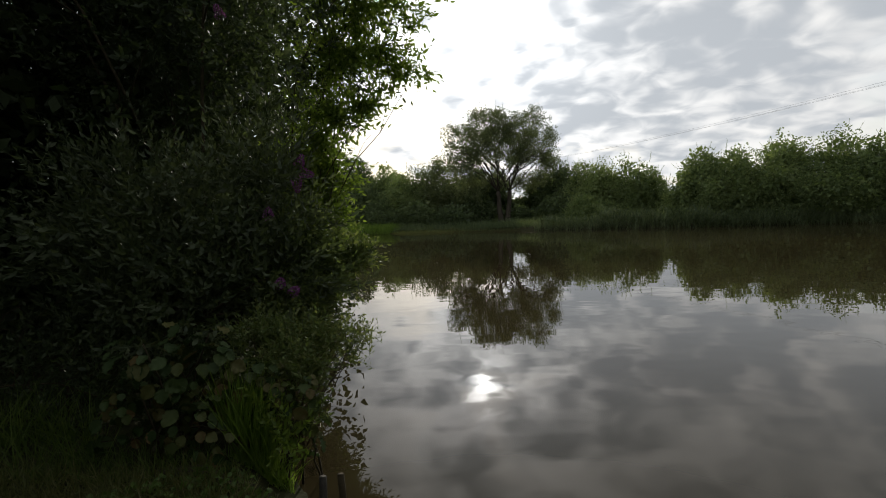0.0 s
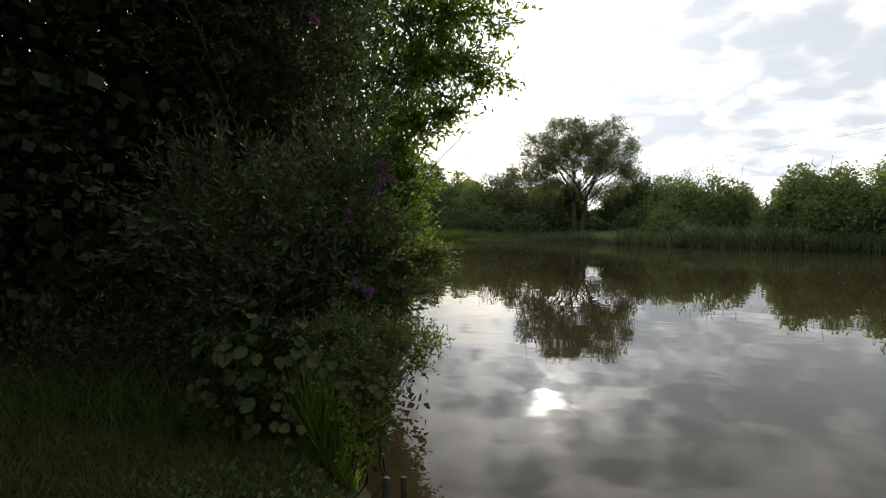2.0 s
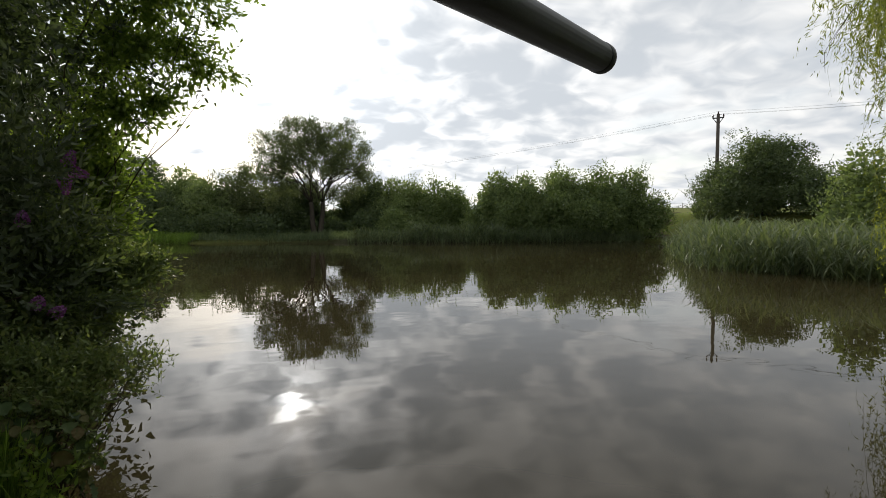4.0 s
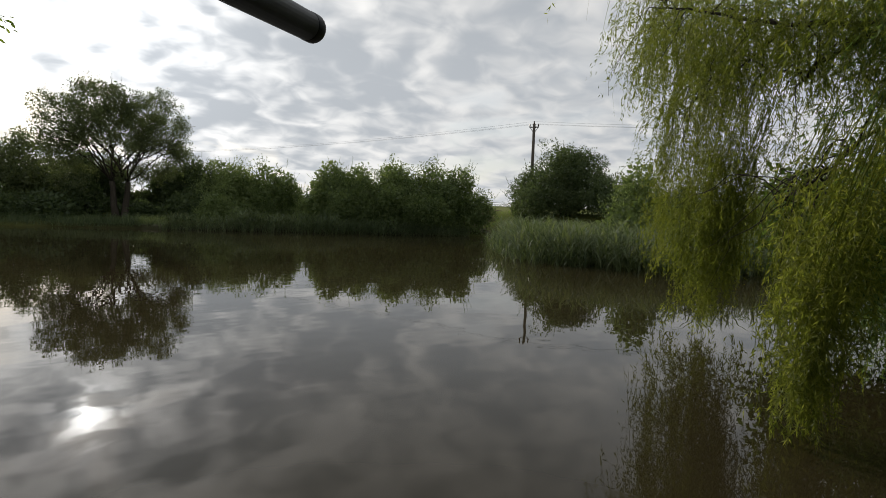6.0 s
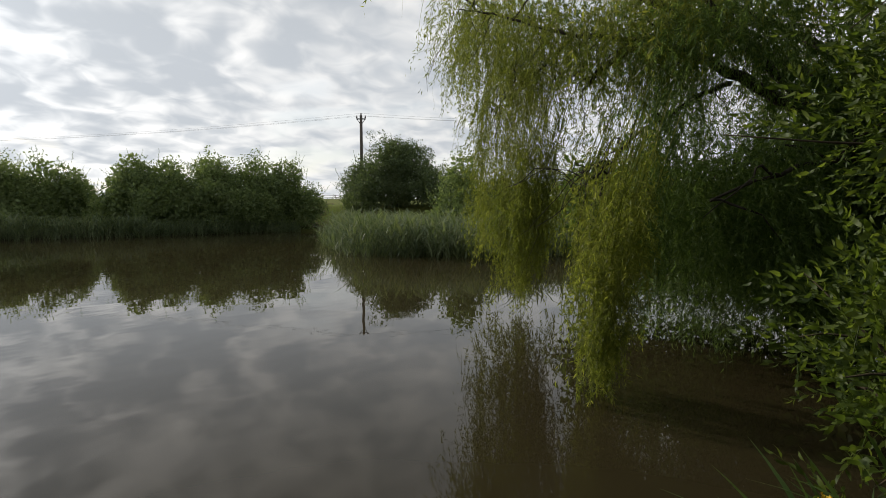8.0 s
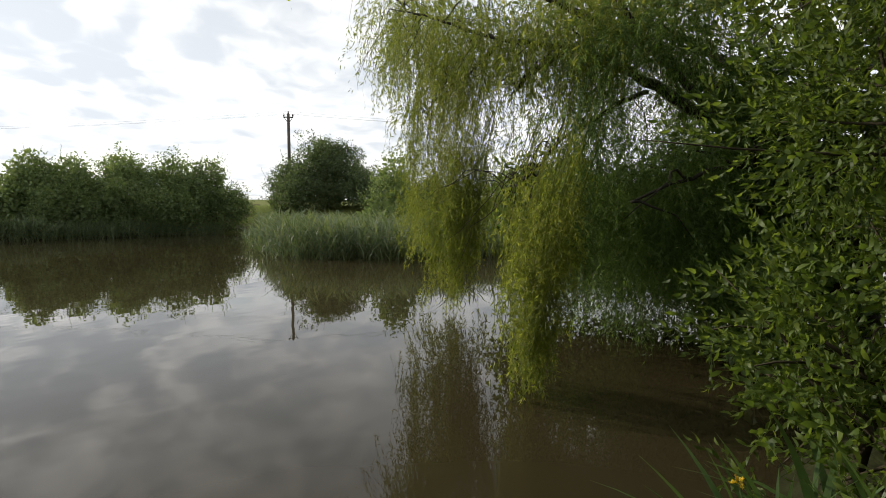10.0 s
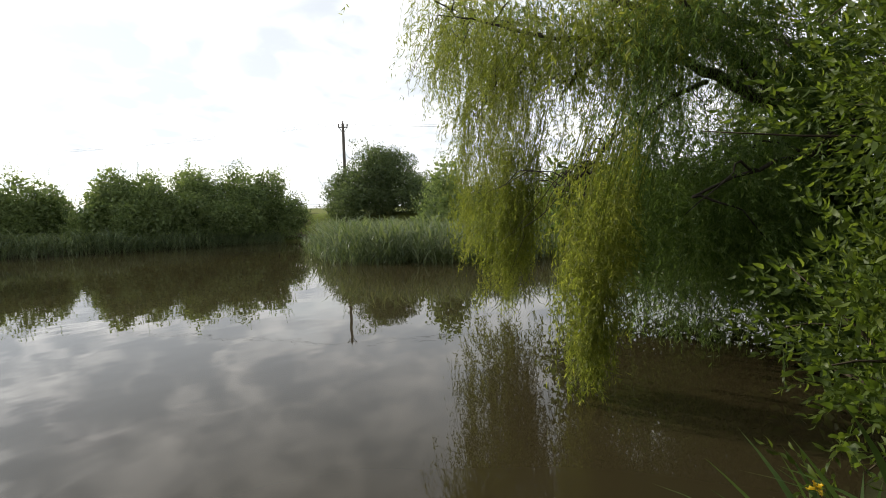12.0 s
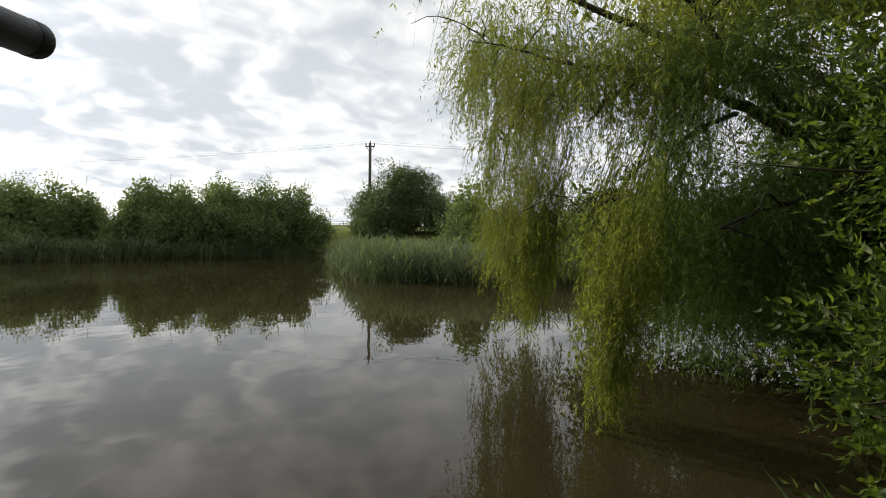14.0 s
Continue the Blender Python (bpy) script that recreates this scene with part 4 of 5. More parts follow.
reeds("long_grass", [(-2.3, 2.5), (-1.2, 2.5), (-1.0, 2.62), (-1.3, 2.8), (-2.2, 2.8)], 700, 0.2, "rank grass at the foot of the saplings", 0.5, KIT_TALL, M_GRASS, "grass")
reeds("lawn_grass", [(-3.4, 0.4), (-1.0, 1.0), (-0.4, 1.4), (-0.7, 2.2), (-1.2, 2.6), (-2.2, 2.6), (-3.6, 2.6), (-4.6, 1.6)], 24000, 0.125, "short trodden grass on the near bank", 0.6, KIT_LAWN, M_LAWN, "grass")
reeds("bank_grass", [(-0.35, 1.6), (0.25, 1.15), (1.0, 0.65), (1.7, 0.0), (2.3, -0.7), (3.2, -2.2), (2.0, -4.2), (-2.0, -4.6), (-5.6, -3.0), (-6.4, 0.6), (-4.8, 1.8), (-3.2, 1.2), (-0.9, 1.2)], 12000, 0.11, "short grass on the near bank", 0.5, KIT_LAWN, M_LAWN, "grass")
# low creeping leaves among the grass
p = in_polygon([(-1.9, 2.2), (-1.3, 2.62), (-0.78, 2.45), (-0.55, 1.9), (-1.0, 1.7)], 900)
KIT_ROUND = [(leaf(1.0, 1.0, 0.1, 0.05), LEAF_F)]
way = rng.normal(0, 1, (900, 3)) * (1, 1, 0.35) + (0, 0, 0.35)
M_CLOVER = leaf_material("creeping_leaf", (0.05, 0.09, 0.018), (0.085, 0.15, 0.03), (0.13, 0.20, 0.045), 0.35, 0.5, 3)
tagged(part("ground_ivy", *spread(KIT_ROUND, standing(p, -0.05), way, rng.uniform(0.018, 0.036, 900)), M_CLOVER), "bright creeping ivy leaves among the bank grass", "plants", kind="stuff")
# fallen leaves
M_DEAD = rough_material("dead_leaf", [(0.3, (0.07, 0.035, 0.015)), (0.7, (0.16, 0.085, 0.035))], 40, bump=0.3)
dead = mesh("fallen_leaf", *broad_leaf(0.09, 0.06), M_DEAD, True)
for k in range(16):
    x, y = rng.uniform(-3.4, -1.3), rng.uniform(1.7, 2.45)
    ob = tagged(new("fallen_leaf", dead), "curled brown fallen leaf lying on the grass", "leaf", "fallen leaves")
    ob.matrix_world = pose(x, y, ground_z(x, y) + 0.03, 80 + rng.uniform(-15, 15), rng.uniform(-15, 15), rng.uniform(0, 360)) @ Matrix.Scale(float(rng.uniform(0.6, 1.2)), 4)

# log at the foot of the saplings, post and pipe ends at the edge
log_pts = bend((-1.58, 2.64, 0.23), (-1.02, 2.5, 0.2), 0.02, 0.06, 9)
tagged(part("log", *tube(log_pts, [0.03, 0.042, 0.04, 0.044, 0.038, 0.04, 0.036, 0.032, 0.026], 9), M_BARK, smooth=True), "old mossy log lying on the bank edge", "log")


def hollow_post(x, y, z0, z1, r, lean, name, label, mat):
    top = np.array((x + lean[0], y + lean[1], z1))
    base = np.array((x, y, z0))
    up = (top - base) / np.linalg.norm(top - base)
    ob = tagged(part(name, *tube([base, (base + top) / 2, top, top + up * 0.003, top - up * 0.002, top - up * 0.09], [r, r, r, r * 0.92, r * 0.76, r * 0.72], 14), mat, smooth=True), label, "post")
    return ob


M_OLD_PIPE = rough_material("old_pipe", [(0.3, (0.03, 0.027, 0.024)), (0.7, (0.075, 0.07, 0.062))], 18, 0.8, 0.3)
hollow_post(-0.73, 2.72, -0.2, 0.13, 0.022, (0.005, 0.01), "pipe_end", "short hollow pipe end standing at the water's edge", M_OLD_PIPE)
hollow_post(-0.60, 2.73, -0.3, 0.13, 0.020, (-0.03, 0.02), "mooring_post", "weathered hollow post standing at the water's edge", M_TWIG)

# ---- sallow shrub and irises, seen last ----
shrub("sallow_shrub", 3.3, -1.5, [(3.35, -0.95, 1.15, 0.65, 0.72, 0.6), (2.85, -0.95, 0.62, 0.5, 0.5, 0.42), (3.2, -0.72, 0.85, 0.5, 0.45, 0.4), (3.8, -1.15, 2.1, 0.9, 0.95, 0.75), (3.9, -1.5, 3.2, 1.2, 1.1, 0.9), (3.0, -1.8, 1.6, 0.8, 0.75, 0.95), (3.1, -2.2, 2.7, 1.1, 0.9, 1.0), (4.3, -1.6, 4.6, 1.6, 1.4, 1.1), (2.7, -2.6, 1.6, 0.8, 0.8, 1.2)],
      2700, KIT_BROAD, M_LEAF_SALLOW, "bright green sallow shrub leaning over the near bank", 16, 0.95, 0.55, 0.35, 0.45, stem_r=0.035, base=0.22, fan=0.7, core=600)
shrub("sallow_shrub", 5.0, -2.6, [(5.0, -1.9, 1.5, 0.9, 0.8, 1.1), (5.4, -1.4, 2.6, 1.2, 0.9, 1.0), (5.2, -2.2, 3.8, 1.6, 1.3, 1.4), (4.8, -1.3, 4.6, 1.2, 1.0, 1.0)],
      700, KIT_BROAD, M_LEAF_SALLOW, "shaded green sallow shrub behind the bank", 8, 1.0, 0.7, 0.3, 0.25, stem_r=0.035, base=0.22, core=200)

M_IRIS = leaf_material("iris_leaf", (0.045, 0.085, 0.022), (0.08, 0.135, 0.035), (0.13, 0.19, 0.055), 0.35, 0.45, 5)
M_IRIS_FLOWER = leaf_material("iris_petal", (0.55, 0.36, 0.02), (0.72, 0.5, 0.03), (0.8, 0.62, 0.06), 0.35, 0.5, 20)
IRIS_BLADES = [mesh("leaf", *blade(0.62 * k, 0.046, l, 8), M_IRIS, True) for k, l in ((1.0, 0.3), (0.85, 0.2), (1.15, 0.5), (0.95, 0.75))]


def iris(x, y, n, reach, flower):
    z = max(ground_z(x, y), 0.0)
    ob = thing("yellow_iris", (x, y, z), "sword-leaved yellow iris clump at the water's edge" + (", one flower open" if flower else ""), "iris", "irises at the near bank")
    for i in range(n):
        lf = new("leaf", IRIS_BLADES[i % 4])
        lf.parent = ob
        lf.matrix_local = pose(rng.normal(0, 0.06), rng.normal(0, 0.06), -0.04, rng.uniform(-46, 8), rng.uniform(-12, 12), rng.uniform(0, 360)) @ Matrix.Scale(float(reach * rng.uniform(0.75, 1.15)), 4)
    if flower:
        top = np.array(flower)
        stalk = part("flower_stalk", *tube(bend((x, y, z), top, 0.02, 0.02, 6), np.linspace(0.006, 0.004, 6), 6), M_IRIS, ob)
        for i in range(6):
            v, f = broad_leaf(0.036 if i % 2 else 0.028, 0.018 if i % 2 else 0.011, 5)
            R = np.array(Matrix.Rotation(i * 1.047, 3, "Z") @ Matrix.Rotation(radians(105 if i % 2 else 35), 3, "X"))
            part("petal", v @ R.T + top, f, M_IRIS_FLOWER, stalk, "yellow petal", True)


iris(2.54, -0.47, 24, 1.1, (2.62, -0.37, 0.49))
iris(2.56, -0.66, 20, 1.1, None)
iris(2.5, -0.86, 18, 1.1, None)
iris(2.36, -1.0, 18, 1.1, None)

# ---- weeping willow over the water ----
WX, WY = 9.2, -2.4
W0 = np.array((WX, WY))
wz = max(ground_z(WX, WY), 0.0)
willow = thing("weeping_willow", (WX, WY, wz), "weeping willow trailing yellow-green strands over the water", "tree")
FORK = np.array((8.9, -2.0, 2.3))
part("trunk", *tube(bend((WX, WY, wz - 0.2), FORK, 0, 0.03, 8), np.linspace(0.42, 0.28, 8), 12), M_BARK, willow, smooth=True)
BOUGHS = [([tuple(FORK), (8.2, -1.0, 2.5), (7.73, -0.33, 2.88), (7.46, 0.16, 3.19), (7.17, 0.61, 3.42), (6.96, 0.98, 3.61), (6.90, 1.31, 3.61), (6.95, 1.77, 3.41), (7.05, 1.93, 3.25)], 0.095),
         ([(7.9, -0.6, 2.75), (7.67, -0.20, 3.18), (7.39, 0.09, 3.48), (7.10, 0.36, 3.73), (6.75, 0.61, 4.09), (6.48, 0.81, 4.40), (6.0, 1.3, 5.0), (5.8, 1.9, 5.3)], 0.06),
         ([(7.2, 0.3, 3.1), (6.68, 0.54, 2.89), (6.57, 0.91, 2.67), (6.44, 1.19, 2.48), (6.38, 1.34, 2.29), (6.32, 1.45, 2.09), (6.31, 1.53, 1.76)], 0.032),
         ([(6.36, 1.40, 2.16), (6.34, 1.56, 2.04), (6.46, 1.74, 1.97), (6.5, 1.9, 1.8)], 0.018),
         ([(6.96, 0.98, 3.61), (6.99, 1.58, 3.80), (7.08, 2.23, 3.95), (7.13, 2.94, 4.29), (7.21, 3.52, 4.57), (7.2, 4.0, 4.7)], 0.035),
         ([(7.08, 2.15, 3.93), (7.22, 2.53, 3.68), (7.5, 3.1, 3.5), (7.7, 3.7, 3.2)], 0.02),
         ([tuple(FORK), (9.0, -0.6, 3.4), (8.9, 0.6, 4.3), (8.6, 1.9, 5.0), (8.2, 3.0, 5.6), (7.6, 4.1, 5.8)], 0.10),
         ([tuple(FORK), (8.0, -1.7, 3.6), (7.2, -1.0, 4.6), (6.4, -0.2, 5.3), (5.8, 0.7, 5.9)], 0.08),
         ([tuple(FORK), (7.4, -1.5, 2.2), (6.4, -0.8, 2.1), (5.8, -0.3, 2.0), (5.4, 0.3, 1.7)], 0.045),
         ([tuple(FORK), (10.2, -0.9, 4.0), (11.6, 0.4, 5.4), (12.8, 1.2, 6.0)], 0.09)]
LINES = []
for pts, r in BOUGHS:
    pts = np.array(pts, float)
    k = np.linspace(0, len(pts) - 1, len(pts) * 3)
    line = np.stack([np.interp(k, np.arange(len(pts)), pts[:, j]) for j in range(3)], -1)
    line[1:-1] = (line[:-2] + 2 * line[1:-1] + line[2:]) / 4 + rng.normal(0, 0.012, line[1:-1].shape)
    LINES.append(line)
    part("limb", *tube(line, np.linspace(r, r * 0.25, len(line)), 8), M_BARK, willow, smooth=True)
    for j in range(6):
        a = line[int(rng.integers(len(line) // 3, len(line)))]
        q = a + np.array((rng.normal(0, 0.5), rng.normal(0, 0.5), rng.uniform(-0.6, 0.35)))
        part("branch", *tube(bend(a, q, 0.18, 0.12, 8), np.linspace(min(0.016, r * 0.4), 0.004, 8), 5), M_BARK, willow, smooth=True)

# bare crooked twigs under the limbs
for line in LINES[:6]:
    pieces = []
    for j in range(16):
        a = line[int(rng.integers(3, len(line)))]
        q = a + np.array((rng.normal(0, 0.25), rng.normal(0, 0.45), rng.uniform(-1.1, 0.1)))
        pieces.append(tube(bend(a, q, 0.2, 0.14, 8), np.linspace(0.008, 0.002, 8), 4))
    part("twig_spray", *join(*pieces), M_BARK, willow, smooth=True, kind="stuff")

# gaps cut into the crown to fit the view, by bearing and height in degrees from the camera's spot, with the share of
# leaves left in them
VIEW_GAPS = np.array([(50.0, 55.5, 8.0, 40.0, 0.15), (55.5, 59.0, 8.0, 30.0, 0.5), (69.3, 73.5, 4.0, 12.5, 0.55), (73.5, 79.0, 2.5, 11.0, 0.5), (84.6, 88.4, 8.5, 14.5, 0.2), (68.8, 71.8, -13.0, -4.8, 0.08), (79.0, 84.0, -12.0, -6.2, 0.75), (84.0, 90.5, -11.0, -6.2, 0.7),
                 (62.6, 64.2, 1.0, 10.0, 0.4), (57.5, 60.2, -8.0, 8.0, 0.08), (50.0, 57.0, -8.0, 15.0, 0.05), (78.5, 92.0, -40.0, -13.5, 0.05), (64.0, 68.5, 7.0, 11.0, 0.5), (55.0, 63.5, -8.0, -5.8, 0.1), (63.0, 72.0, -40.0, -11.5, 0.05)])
CAMERA_SPOT = np.array((0.2, -0.1, 1.6))


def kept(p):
    """Which leaves are left after the gaps are cut along the camera's sight lines."""
    q = p - CAMERA_SPOT
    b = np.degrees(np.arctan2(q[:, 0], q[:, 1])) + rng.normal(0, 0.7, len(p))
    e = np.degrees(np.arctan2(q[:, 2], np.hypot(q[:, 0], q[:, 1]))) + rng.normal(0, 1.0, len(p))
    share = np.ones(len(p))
    for b0, b1, e0, e1, s in VIEW_GAPS:
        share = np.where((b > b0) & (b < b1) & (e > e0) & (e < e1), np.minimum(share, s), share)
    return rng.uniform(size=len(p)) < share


LEAFLET = np.array([(0, 0, 0), (-0.095, 0.03, 0.36), (0.095, 0.02, 0.36), (0, -0.10, 1.0)])
LEAFLET_F = np.array([(0, 2, 1), (1, 2, 3)])


def weep(base, out, drop, per_metre, lo, hi, stem=0.0022, sway=0.10):
    """Thin twigs that leave base along out and then hang down by drop, with narrow leaves along them."""
    n, m = len(base), 7
    s = np.linspace(0, 1, m)
    ph = rng.uniform(0, 6.28, (n, 2))
    path = base[:, None] + out[:, None] * (1 - (1 - s) ** 2)[None, :, None]
    path[:, :, 2] += (-drop[:, None] * s[None] ** 1.5)
    for j in range(2):
        path[:, :, j] += sway * (drop ** 0.7)[:, None] * s[None] * np.sin(2.6 * s[None] + ph[:, j:j + 1])
    middle = path[:, m // 2]
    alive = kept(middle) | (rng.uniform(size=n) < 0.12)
    V, F, k = [], [], 0
    for p in path[alive]:
        v, f = tube(p[::2], np.linspace(stem, stem * 0.4, len(p[::2])), 3, False)
        V.append(v), F.append(f + k)
        k += len(v)
    length = np.hypot(np.linalg.norm(out, axis=1), drop)
    count = np.maximum((per_metre * length).astype(int), 5)
    which = np.repeat(np.arange(n), count)
    t = rng.uniform(0.04, 1, len(which)) * (m - 1)
    i = np.minimum(t.astype(int), m - 2)
    u = (t - i)[:, None]
    at = path[which, i] * (1 - u) + path[which, i + 1] * u
    run = path[which, i + 1] - path[which, i]
    run /= np.linalg.norm(run, axis=1, keepdims=True) + 1e-9
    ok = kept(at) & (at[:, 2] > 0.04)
    at, run = at[ok], run[ok]
    R = turns(run * 0.7 + rng.normal(0, 0.55, run.shape) + (0, 0, -0.25))
    P = np.einsum("nij,mj->nmi", R, LEAFLET) * rng.uniform(lo, hi, len(at))[:, None, None] + at[:, None]
    V.append(P.reshape(-1, 3))
    F.append((LEAFLET_F[None] + (np.arange(len(at)) * 4)[:, None, None]).reshape(-1, 3) + k)
    return np.concatenate(V), np.concatenate(F)


def tresses(lobes, n, drop, per_metre, lo=0.045, hi=0.08, reach=0.4):
    """Drooping leafy twigs springing from a cluster of heads."""
    at, way = crown_points([(x, y, z, r, r, r * 0.75) for x, y, z, r in lobes], n, 0.85, 0.3, 0.3, 3)
    flat = way * (1, 1, 0.35) + rng.normal(0, 0.35, way.shape) * (1, 1, 0.3)
    return weep(at, flat * rng.uniform(0.4, 1.2, (len(at), 1)) * reach, rng.uniform(*drop, len(at)), per_metre, lo, hi)


def tail(bearing, width, near, far, top, low, n, side, per_metre, lo=0.04, hi=0.072, reach=0.18):
    """A hanging tail of long bare stems with short leafy side twigs, narrowing to its foot."""
    out = []
    for _ in range(n):
        b, d = radians(rng.normal(bearing, width)), rng.uniform(near, far)
        t, z = rng.uniform(*top), rng.uniform(*low)
        x, y = CAMERA_SPOT[0] + d * math.sin(b), CAMERA_SPOT[1] + d * math.cos(b)
        L = t - z
        s = np.linspace(0, 1, 10)
        ph = rng.uniform(0, 6.28, 2)
        inward = (FORK[:2] - (x, y)) / np.linalg.norm(FORK[:2] - (x, y))
        core = np.stack([x + 0.09 * np.sin(3.5 * s + ph[0]) * s + inward[0] * 0.4 * (1 - s) ** 2, y + 0.05 * np.sin(2.5 * s + ph[1]) * s + inward[1] * 0.4 * (1 - s) ** 2, t - L * s], -1)
        out.append(tube(core, np.linspace(0.0055, 0.0015, 10), 3, False))
        m = max(int(side * L), 3)
        u = rng.uniform(0.08, 1.0, m) ** 0.85
        base = np.stack([np.interp(u, s, core[:, j]) for j in range(3)], -1)
        a = rng.uniform(0, 6.28, m)
        fat = rng.uniform(0.5, 1.5, m) * reach * (1 - 0.35 * u)
        out.append(weep(base, np.stack([np.cos(a) * fat, np.sin(a) * fat, rng.uniform(-0.02, 0.05, m)], -1), rng.uniform(0.12, 0.5, m), per_metre, lo, hi, 0.0016, 0.04))
    return join(*out)


OUTER = [(7.17, 3.99, 4.63, 0.42), (7.31, 4.38, 4.30, 0.2), (7.29, 3.76, 4.04, 0.45), (6.97, 3.22, 4.36, 0.60), (6.92, 2.59, 4.02, 0.65), (7.14, 2.94, 3.58, 0.50), (7.68, 3.82, 3.36, 0.32), (7.90, 4.08, 2.67, 0.28),
         (7.24, 3.07, 2.88, 0.40), (7.27, 2.63, 2.45, 0.33), (6.75, 1.97, 3.89, 0.55), (6.65, 1.50, 3.93, 0.55), (6.70, 1.91, 3.40, 0.33), (6.48, 1.11, 3.36, 0.38), (6.28, 0.89, 3.78, 0.60), (7.0, 2.2, 2.9, 0.4), (6.9, 1.7, 2.6, 0.4), (6.8, 1.4, 2.9, 0.35), (6.6, 1.3, 2.2, 0.35), (7.4, 3.3, 2.2, 0.35)]
INNER = [(6.06, 0.89, 2.62, 0.36), (5.95, 0.77, 2.12, 0.38), (5.80, 0.51, 1.72, 0.36), (6.41, 0.42, 3.57, 0.65), (6.53, 0.60, 3.06, 0.33), (6.20, 0.22, 2.12, 0.42), (6.03, -0.02, 1.75, 0.45), (6.45, -0.04, 3.52, 0.70),
         (6.20, -0.27, 2.22, 0.45), (5.82, 0.25, 1.43, 0.36), (5.82, -0.14, 1.29, 0.40), (5.68, 0.63, 1.40, 0.28)]
DEEP = [(8.97, -0.53, 3.73, 1.1), (9.22, 0.24, 1.91, 0.8), (8.72, -0.53, 1.47, 0.9), (8.97, 1.71, 4.89, 0.9), (9.00, 3.10, 5.21, 0.7), (9.8, 0.8, 3.2, 1.0), (10.4, -1.0, 2.6, 1.2), (8.0, -1.0, 3.0, 1.0), (7.6, -0.8, 1.6, 0.8), (11.5, 1.5, 4.8, 1.3),
        (7.4, 0.1, 1.5, 0.6), (8.2, 0.9, 1.9, 0.7)]
# the far side of the crown, hanging low over the water beyond the trunk
FAR_SIDE = [(11.0, 5.0, 1.9, 0.55), (11.2, 4.2, 1.9, 0.55), (11.3, 3.4, 1.9, 0.6), (11.5, 2.6, 1.9, 0.6), (11.6, 1.8, 1.9, 0.6), (11.7, 1.0, 1.8, 0.7), (11.8, 0.2, 1.9, 0.8), (12.0, -0.6, 2.0, 0.8),
            (10.6, 5.4, 5.4, 1.2), (11.2, 4.0, 5.2, 1.3), (11.6, 2.6, 5.4, 1.3), (12.0, 1.0, 5.0, 1.4), (12.4, -0.6, 4.4, 1.6), (9.8, 4.6, 5.8, 1.2)]
# crown above the view, added to shade the water and fill its reflection
OVERHEAD = [(6.42, 3.45, 5.67, 0.9), (6.09, 1.51, 5.1, 1.0), (5.82, 0.74, 5.04, 1.0), (6.0, 0.11, 4.82, 1.1), (6.95, -0.56, 4.94, 1.2), (5.26, 1.53, 6.21, 1.2), (5.53, 0.73, 6.13, 1.3),
            (5.77, -0.15, 5.91, 1.3), (6.69, 4.16, 6.21, 0.7), (8.0, 1.0, 6.6, 1.8), (8.6, 3.0, 6.4, 1.5), (10.5, 1.0, 6.4, 2.0), (9.0, -1.8, 6.4, 2.0), (12.5, 1.0, 5.6, 1.8)]
part("outer_foliage", *tresses(OUTER, 880, (0.25, 1.0), 54, 0.045, 0.08), M_LEAF_WILLOW, willow, kind="stuff")
part("inner_foliage", *tresses(INNER, 1500, (0.15, 0.6), 54, 0.045, 0.08), M_LEAF_WILLOW_SHADE, willow, kind="stuff")
part("low_foliage", *tresses([(6.9, 1.0, 0.95, 0.45), (7.2, 0.5, 0.9, 0.5), (7.3, 0.0, 0.9, 0.5), (6.6, 0.3, 0.75, 0.4), (6.3, -0.2, 0.85, 0.4), (6.2, 0.7, 0.7, 0.35), (6.9, -0.5, 1.0, 0.5)], 700, (0.15, 0.5), 46, 0.045, 0.08), M_LEAF_WILLOW_SHADE, willow, kind="stuff")
part("deep_foliage", *tresses(DEEP, 1500, (0.3, 1.0), 34, 0.07, 0.11, 0.5), M_LEAF_WILLOW_SHADE, willow, kind="stuff")
part("deep_foliage", *tresses(FAR_SIDE, 1600, (0.4, 1.2), 26, 0.09, 0.14, 0.5), M_LEAF_WILLOW, willow, kind="stuff")
part("crown", *tresses(OVERHEAD, 1000, (0.4, 1.3), 26, 0.09, 0.14, 0.6), M_LEAF_WILLOW, willow, kind="stuff")
# dense leaf clumps added beneath the crown to keep light out and darken reflections
at, way = crown_points([(9.8, 1.7, 1.5, 0.7, 0.6, 0.9), (9.9, 0.9, 1.4, 0.8, 0.7, 1.0), (9.9, 0.2, 1.4, 0.9, 0.7, 1.1), (9.6, -0.6, 1.5, 1.2, 0.8, 1.2), (8.4, -0.9, 1.9, 1.0, 0.7, 1.4), (7.4, -1.0, 2.4, 0.9, 0.5, 1.2), (8.2, 0.3, 1.2, 0.8, 0.5, 0.7),
                        (10.5, 2.6, 1.7, 0.8, 0.7, 0.9), (7.0, -0.7, 0.7, 0.8, 0.35, 0.55), (7.8, -0.9, 0.8, 0.8, 0.4, 0.6), (6.2, -0.9, 0.65, 0.7, 0.35, 0.5), (5.4, -1.0, 0.75, 0.6, 0.3, 0.6)], 1150, 0.85, 0.3, 0.3, 8)
part("inner_foliage", *spread(KIT_CORE, at, way, rng.uniform(0.7, 1.1, len(at))), M_LEAF_WILLOW_SHADE, willow, kind="stuff")
# more clumps added high up, out of view, for the same shade
at, way = crown_points([(11.0, 0.6, 6.4, 2.4, 2.2, 1.3), (10.0, -1.4, 5.8, 1.8, 1.4, 1.1)], 360, 0.85, 0.3, 4.4, 6)
part("crown", *spread(KIT_CORE, at, way, rng.uniform(0.9, 1.4, len(at))), M_LEAF_WILLOW, willow, kind="stuff")
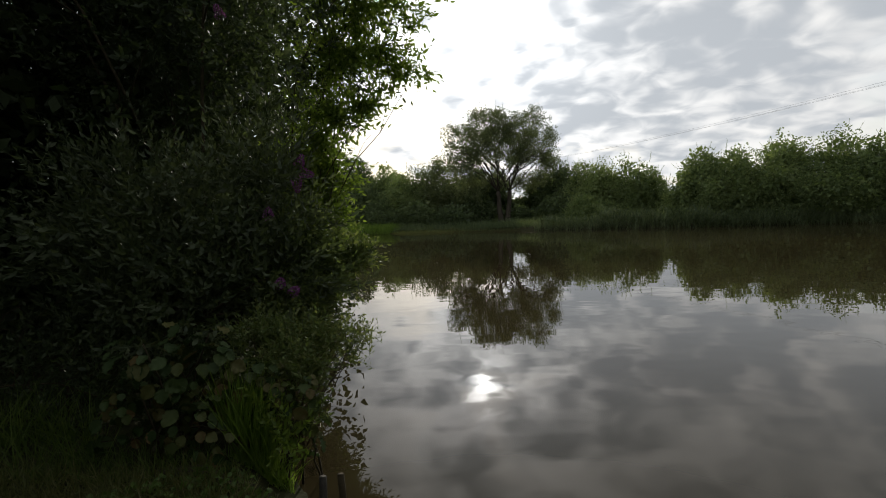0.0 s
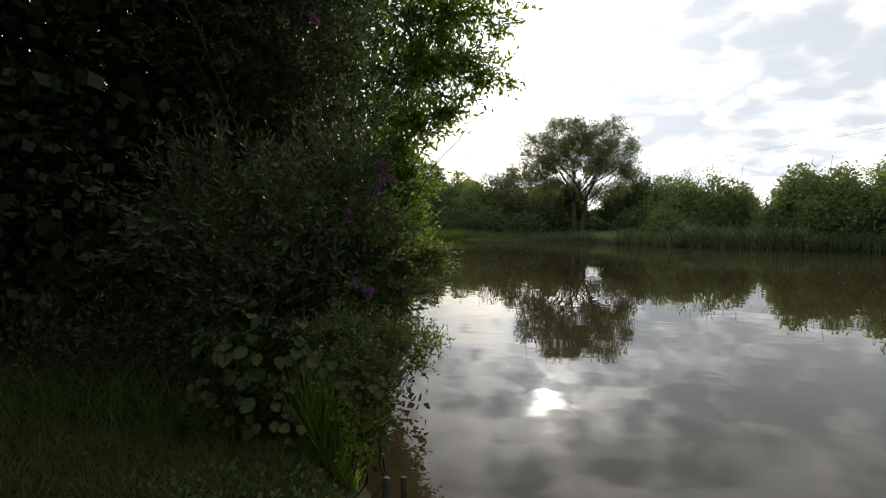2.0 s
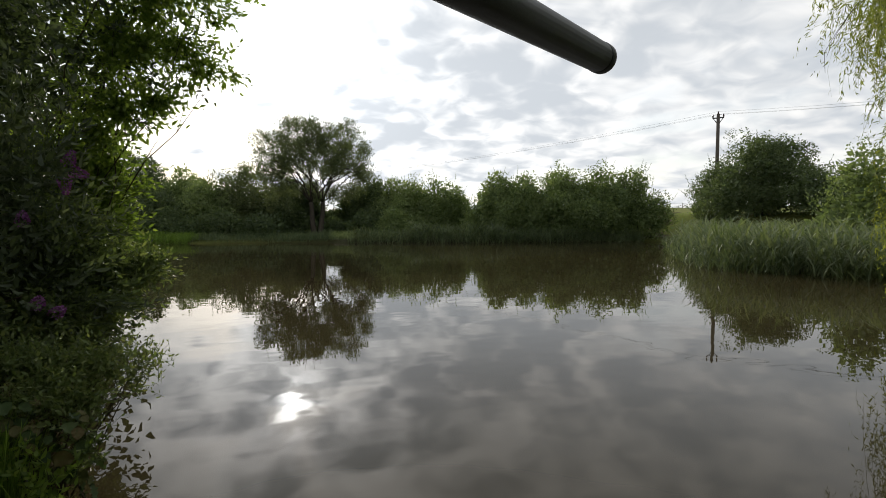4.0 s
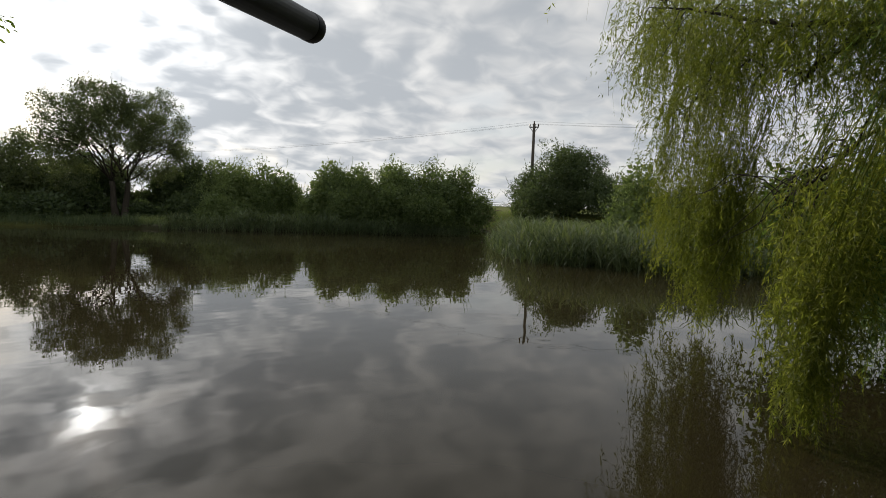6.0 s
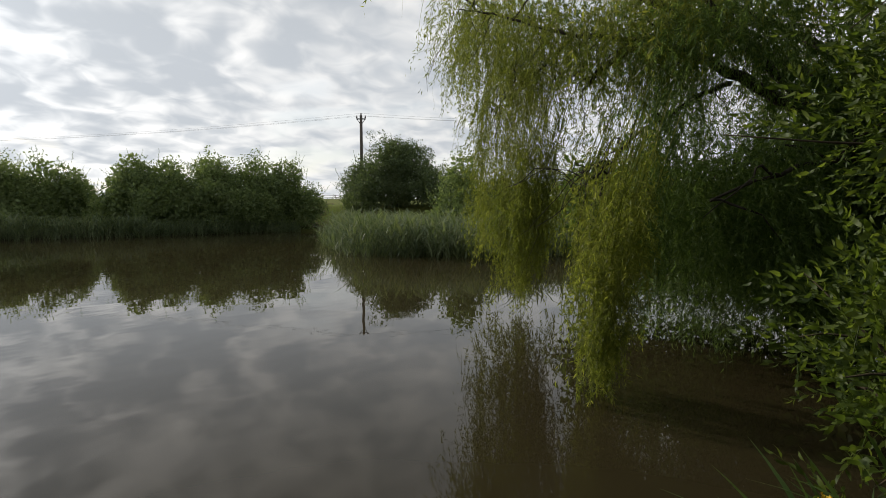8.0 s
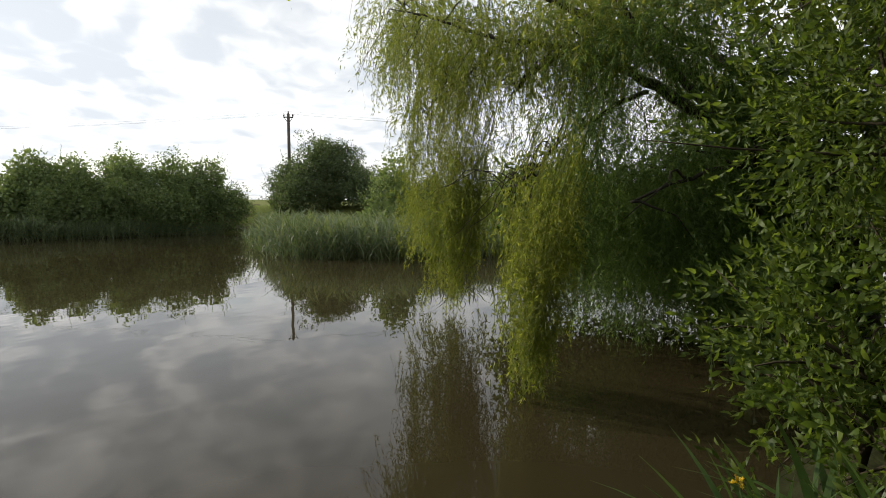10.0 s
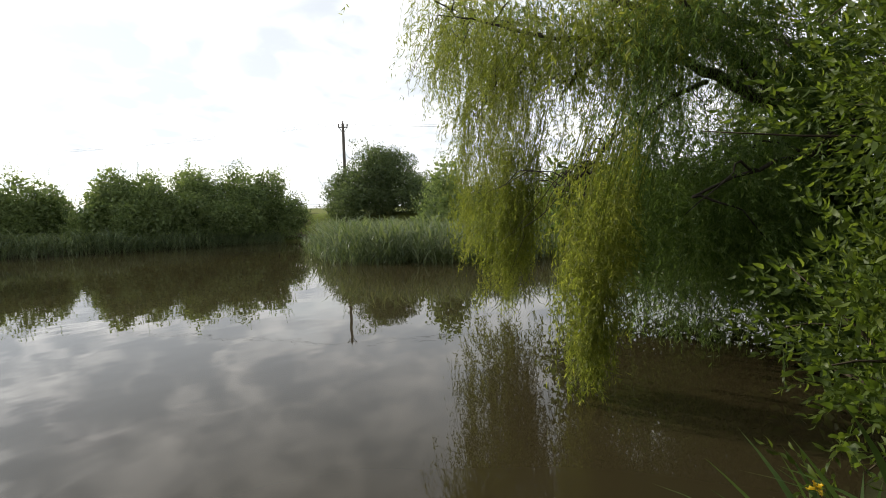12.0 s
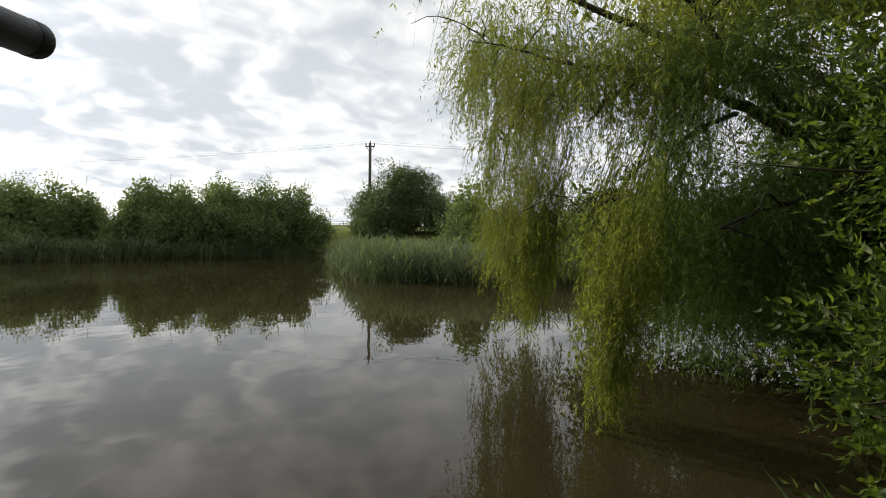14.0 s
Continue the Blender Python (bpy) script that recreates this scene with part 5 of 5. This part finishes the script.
# tails set by bearing and distance from the camera's spot, to fit the view
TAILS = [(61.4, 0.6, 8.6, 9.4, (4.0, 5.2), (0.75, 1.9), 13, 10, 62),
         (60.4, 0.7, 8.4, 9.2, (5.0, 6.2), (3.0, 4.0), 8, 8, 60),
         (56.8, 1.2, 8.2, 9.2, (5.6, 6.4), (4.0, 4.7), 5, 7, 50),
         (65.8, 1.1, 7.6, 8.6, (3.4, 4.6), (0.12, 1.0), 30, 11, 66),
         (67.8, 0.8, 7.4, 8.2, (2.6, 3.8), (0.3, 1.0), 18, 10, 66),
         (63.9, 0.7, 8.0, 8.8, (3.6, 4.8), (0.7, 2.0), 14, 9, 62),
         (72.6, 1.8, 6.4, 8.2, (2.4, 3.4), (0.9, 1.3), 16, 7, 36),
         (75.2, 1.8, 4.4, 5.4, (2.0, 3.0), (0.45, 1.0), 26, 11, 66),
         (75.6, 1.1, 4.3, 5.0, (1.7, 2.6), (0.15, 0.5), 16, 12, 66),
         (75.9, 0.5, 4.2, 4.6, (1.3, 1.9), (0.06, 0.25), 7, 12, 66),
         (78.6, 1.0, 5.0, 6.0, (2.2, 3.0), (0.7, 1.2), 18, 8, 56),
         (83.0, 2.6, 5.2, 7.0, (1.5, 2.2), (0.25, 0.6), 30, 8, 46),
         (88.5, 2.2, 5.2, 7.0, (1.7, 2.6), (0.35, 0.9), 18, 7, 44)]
# past bearing 78 the shade under the crown is put into the leaf colour
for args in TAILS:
    part("hanging_tail", *tail(*args), M_LEAF_WILLOW_SHADE if args[0] > 78 else M_LEAF_WILLOW, willow, kind="stuff")

# trees added behind the near bank, mostly out of view, to shade it
for x, y, r, top in [(13.5, -9.5, 2.8, 7.5), (10.0, -9.0, 2.6, 8.0), (6.4, -5.8, 2.3, 7.5), (17.5, -14.5, 3.2, 7.0), (3.2, -5.2, 2.0, 7.0), (6.0, -3.6, 1.8, 7.2), (-4.8, -4.4, 2.4, 8.5), (-8.6, -5.4, 2.8, 8.5), (-1.2, -6.6, 2.4, 8.0), (-6.8, -1.4, 2.2, 8.0)]:
    tree("added_shade_tree", x, y, 0.14, 1.6, [(x, y, top * 0.55, r, r, top * 0.45), (x + 0.6, y + 0.5, top * 0.35, r * 0.9, r * 0.9, top * 0.3)],
         300, KIT_CORE, M_LEAF_DARK, "dark leafy tree added behind the near bank for shade", "tree", "trees behind the near bank", 2.0, 0.6, 0.25, 3, stems=2)

# ---- dark tube reaching over the bank ----
M_TUBE = rough_material("matt_black_tube", [(0.3, (0.03, 0.032, 0.042)), (0.7, (0.048, 0.051, 0.066))], 60, 0.5, 0.08)
TIP, BACK = np.array((0.366, 0.413, 1.763)), np.array((-0.841, -0.537, -0.067))
reach = [TIP + BACK * s for s in (0.012, 0.3, 0.7, 1.1, 1.5)]
# bend and foot lie out of view, added only to hold the tube up
foot = TIP + BACK * 1.75
bent = [TIP + BACK * 1.62 + (0, 0, -0.03), TIP + BACK * 1.72 + (0, 0, -0.12), foot + (0, 0, -0.3), (foot[0], foot[1], 0.9), (foot[0], foot[1], ground_z(foot[0], foot[1]) - 0.1)]
overhang = thing("propped_tube", (foot[0], foot[1], ground_z(foot[0], foot[1])), "matt black tube over the near bank, its bend and foot added out of view", "pole")
part("shaft", *tube(np.array(reach + bent), 0.0153, 24), M_TUBE, overhang, smooth=True)
part("end_cap", *tube([TIP + BACK * 0.016, TIP + BACK * 0.014, TIP + BACK * 0.003, TIP, TIP - BACK * 0.0005], [0.0151, 0.0158, 0.0158, 0.0145, 0.0105], 24), M_TUBE, overhang, "rounded black end cap", True)
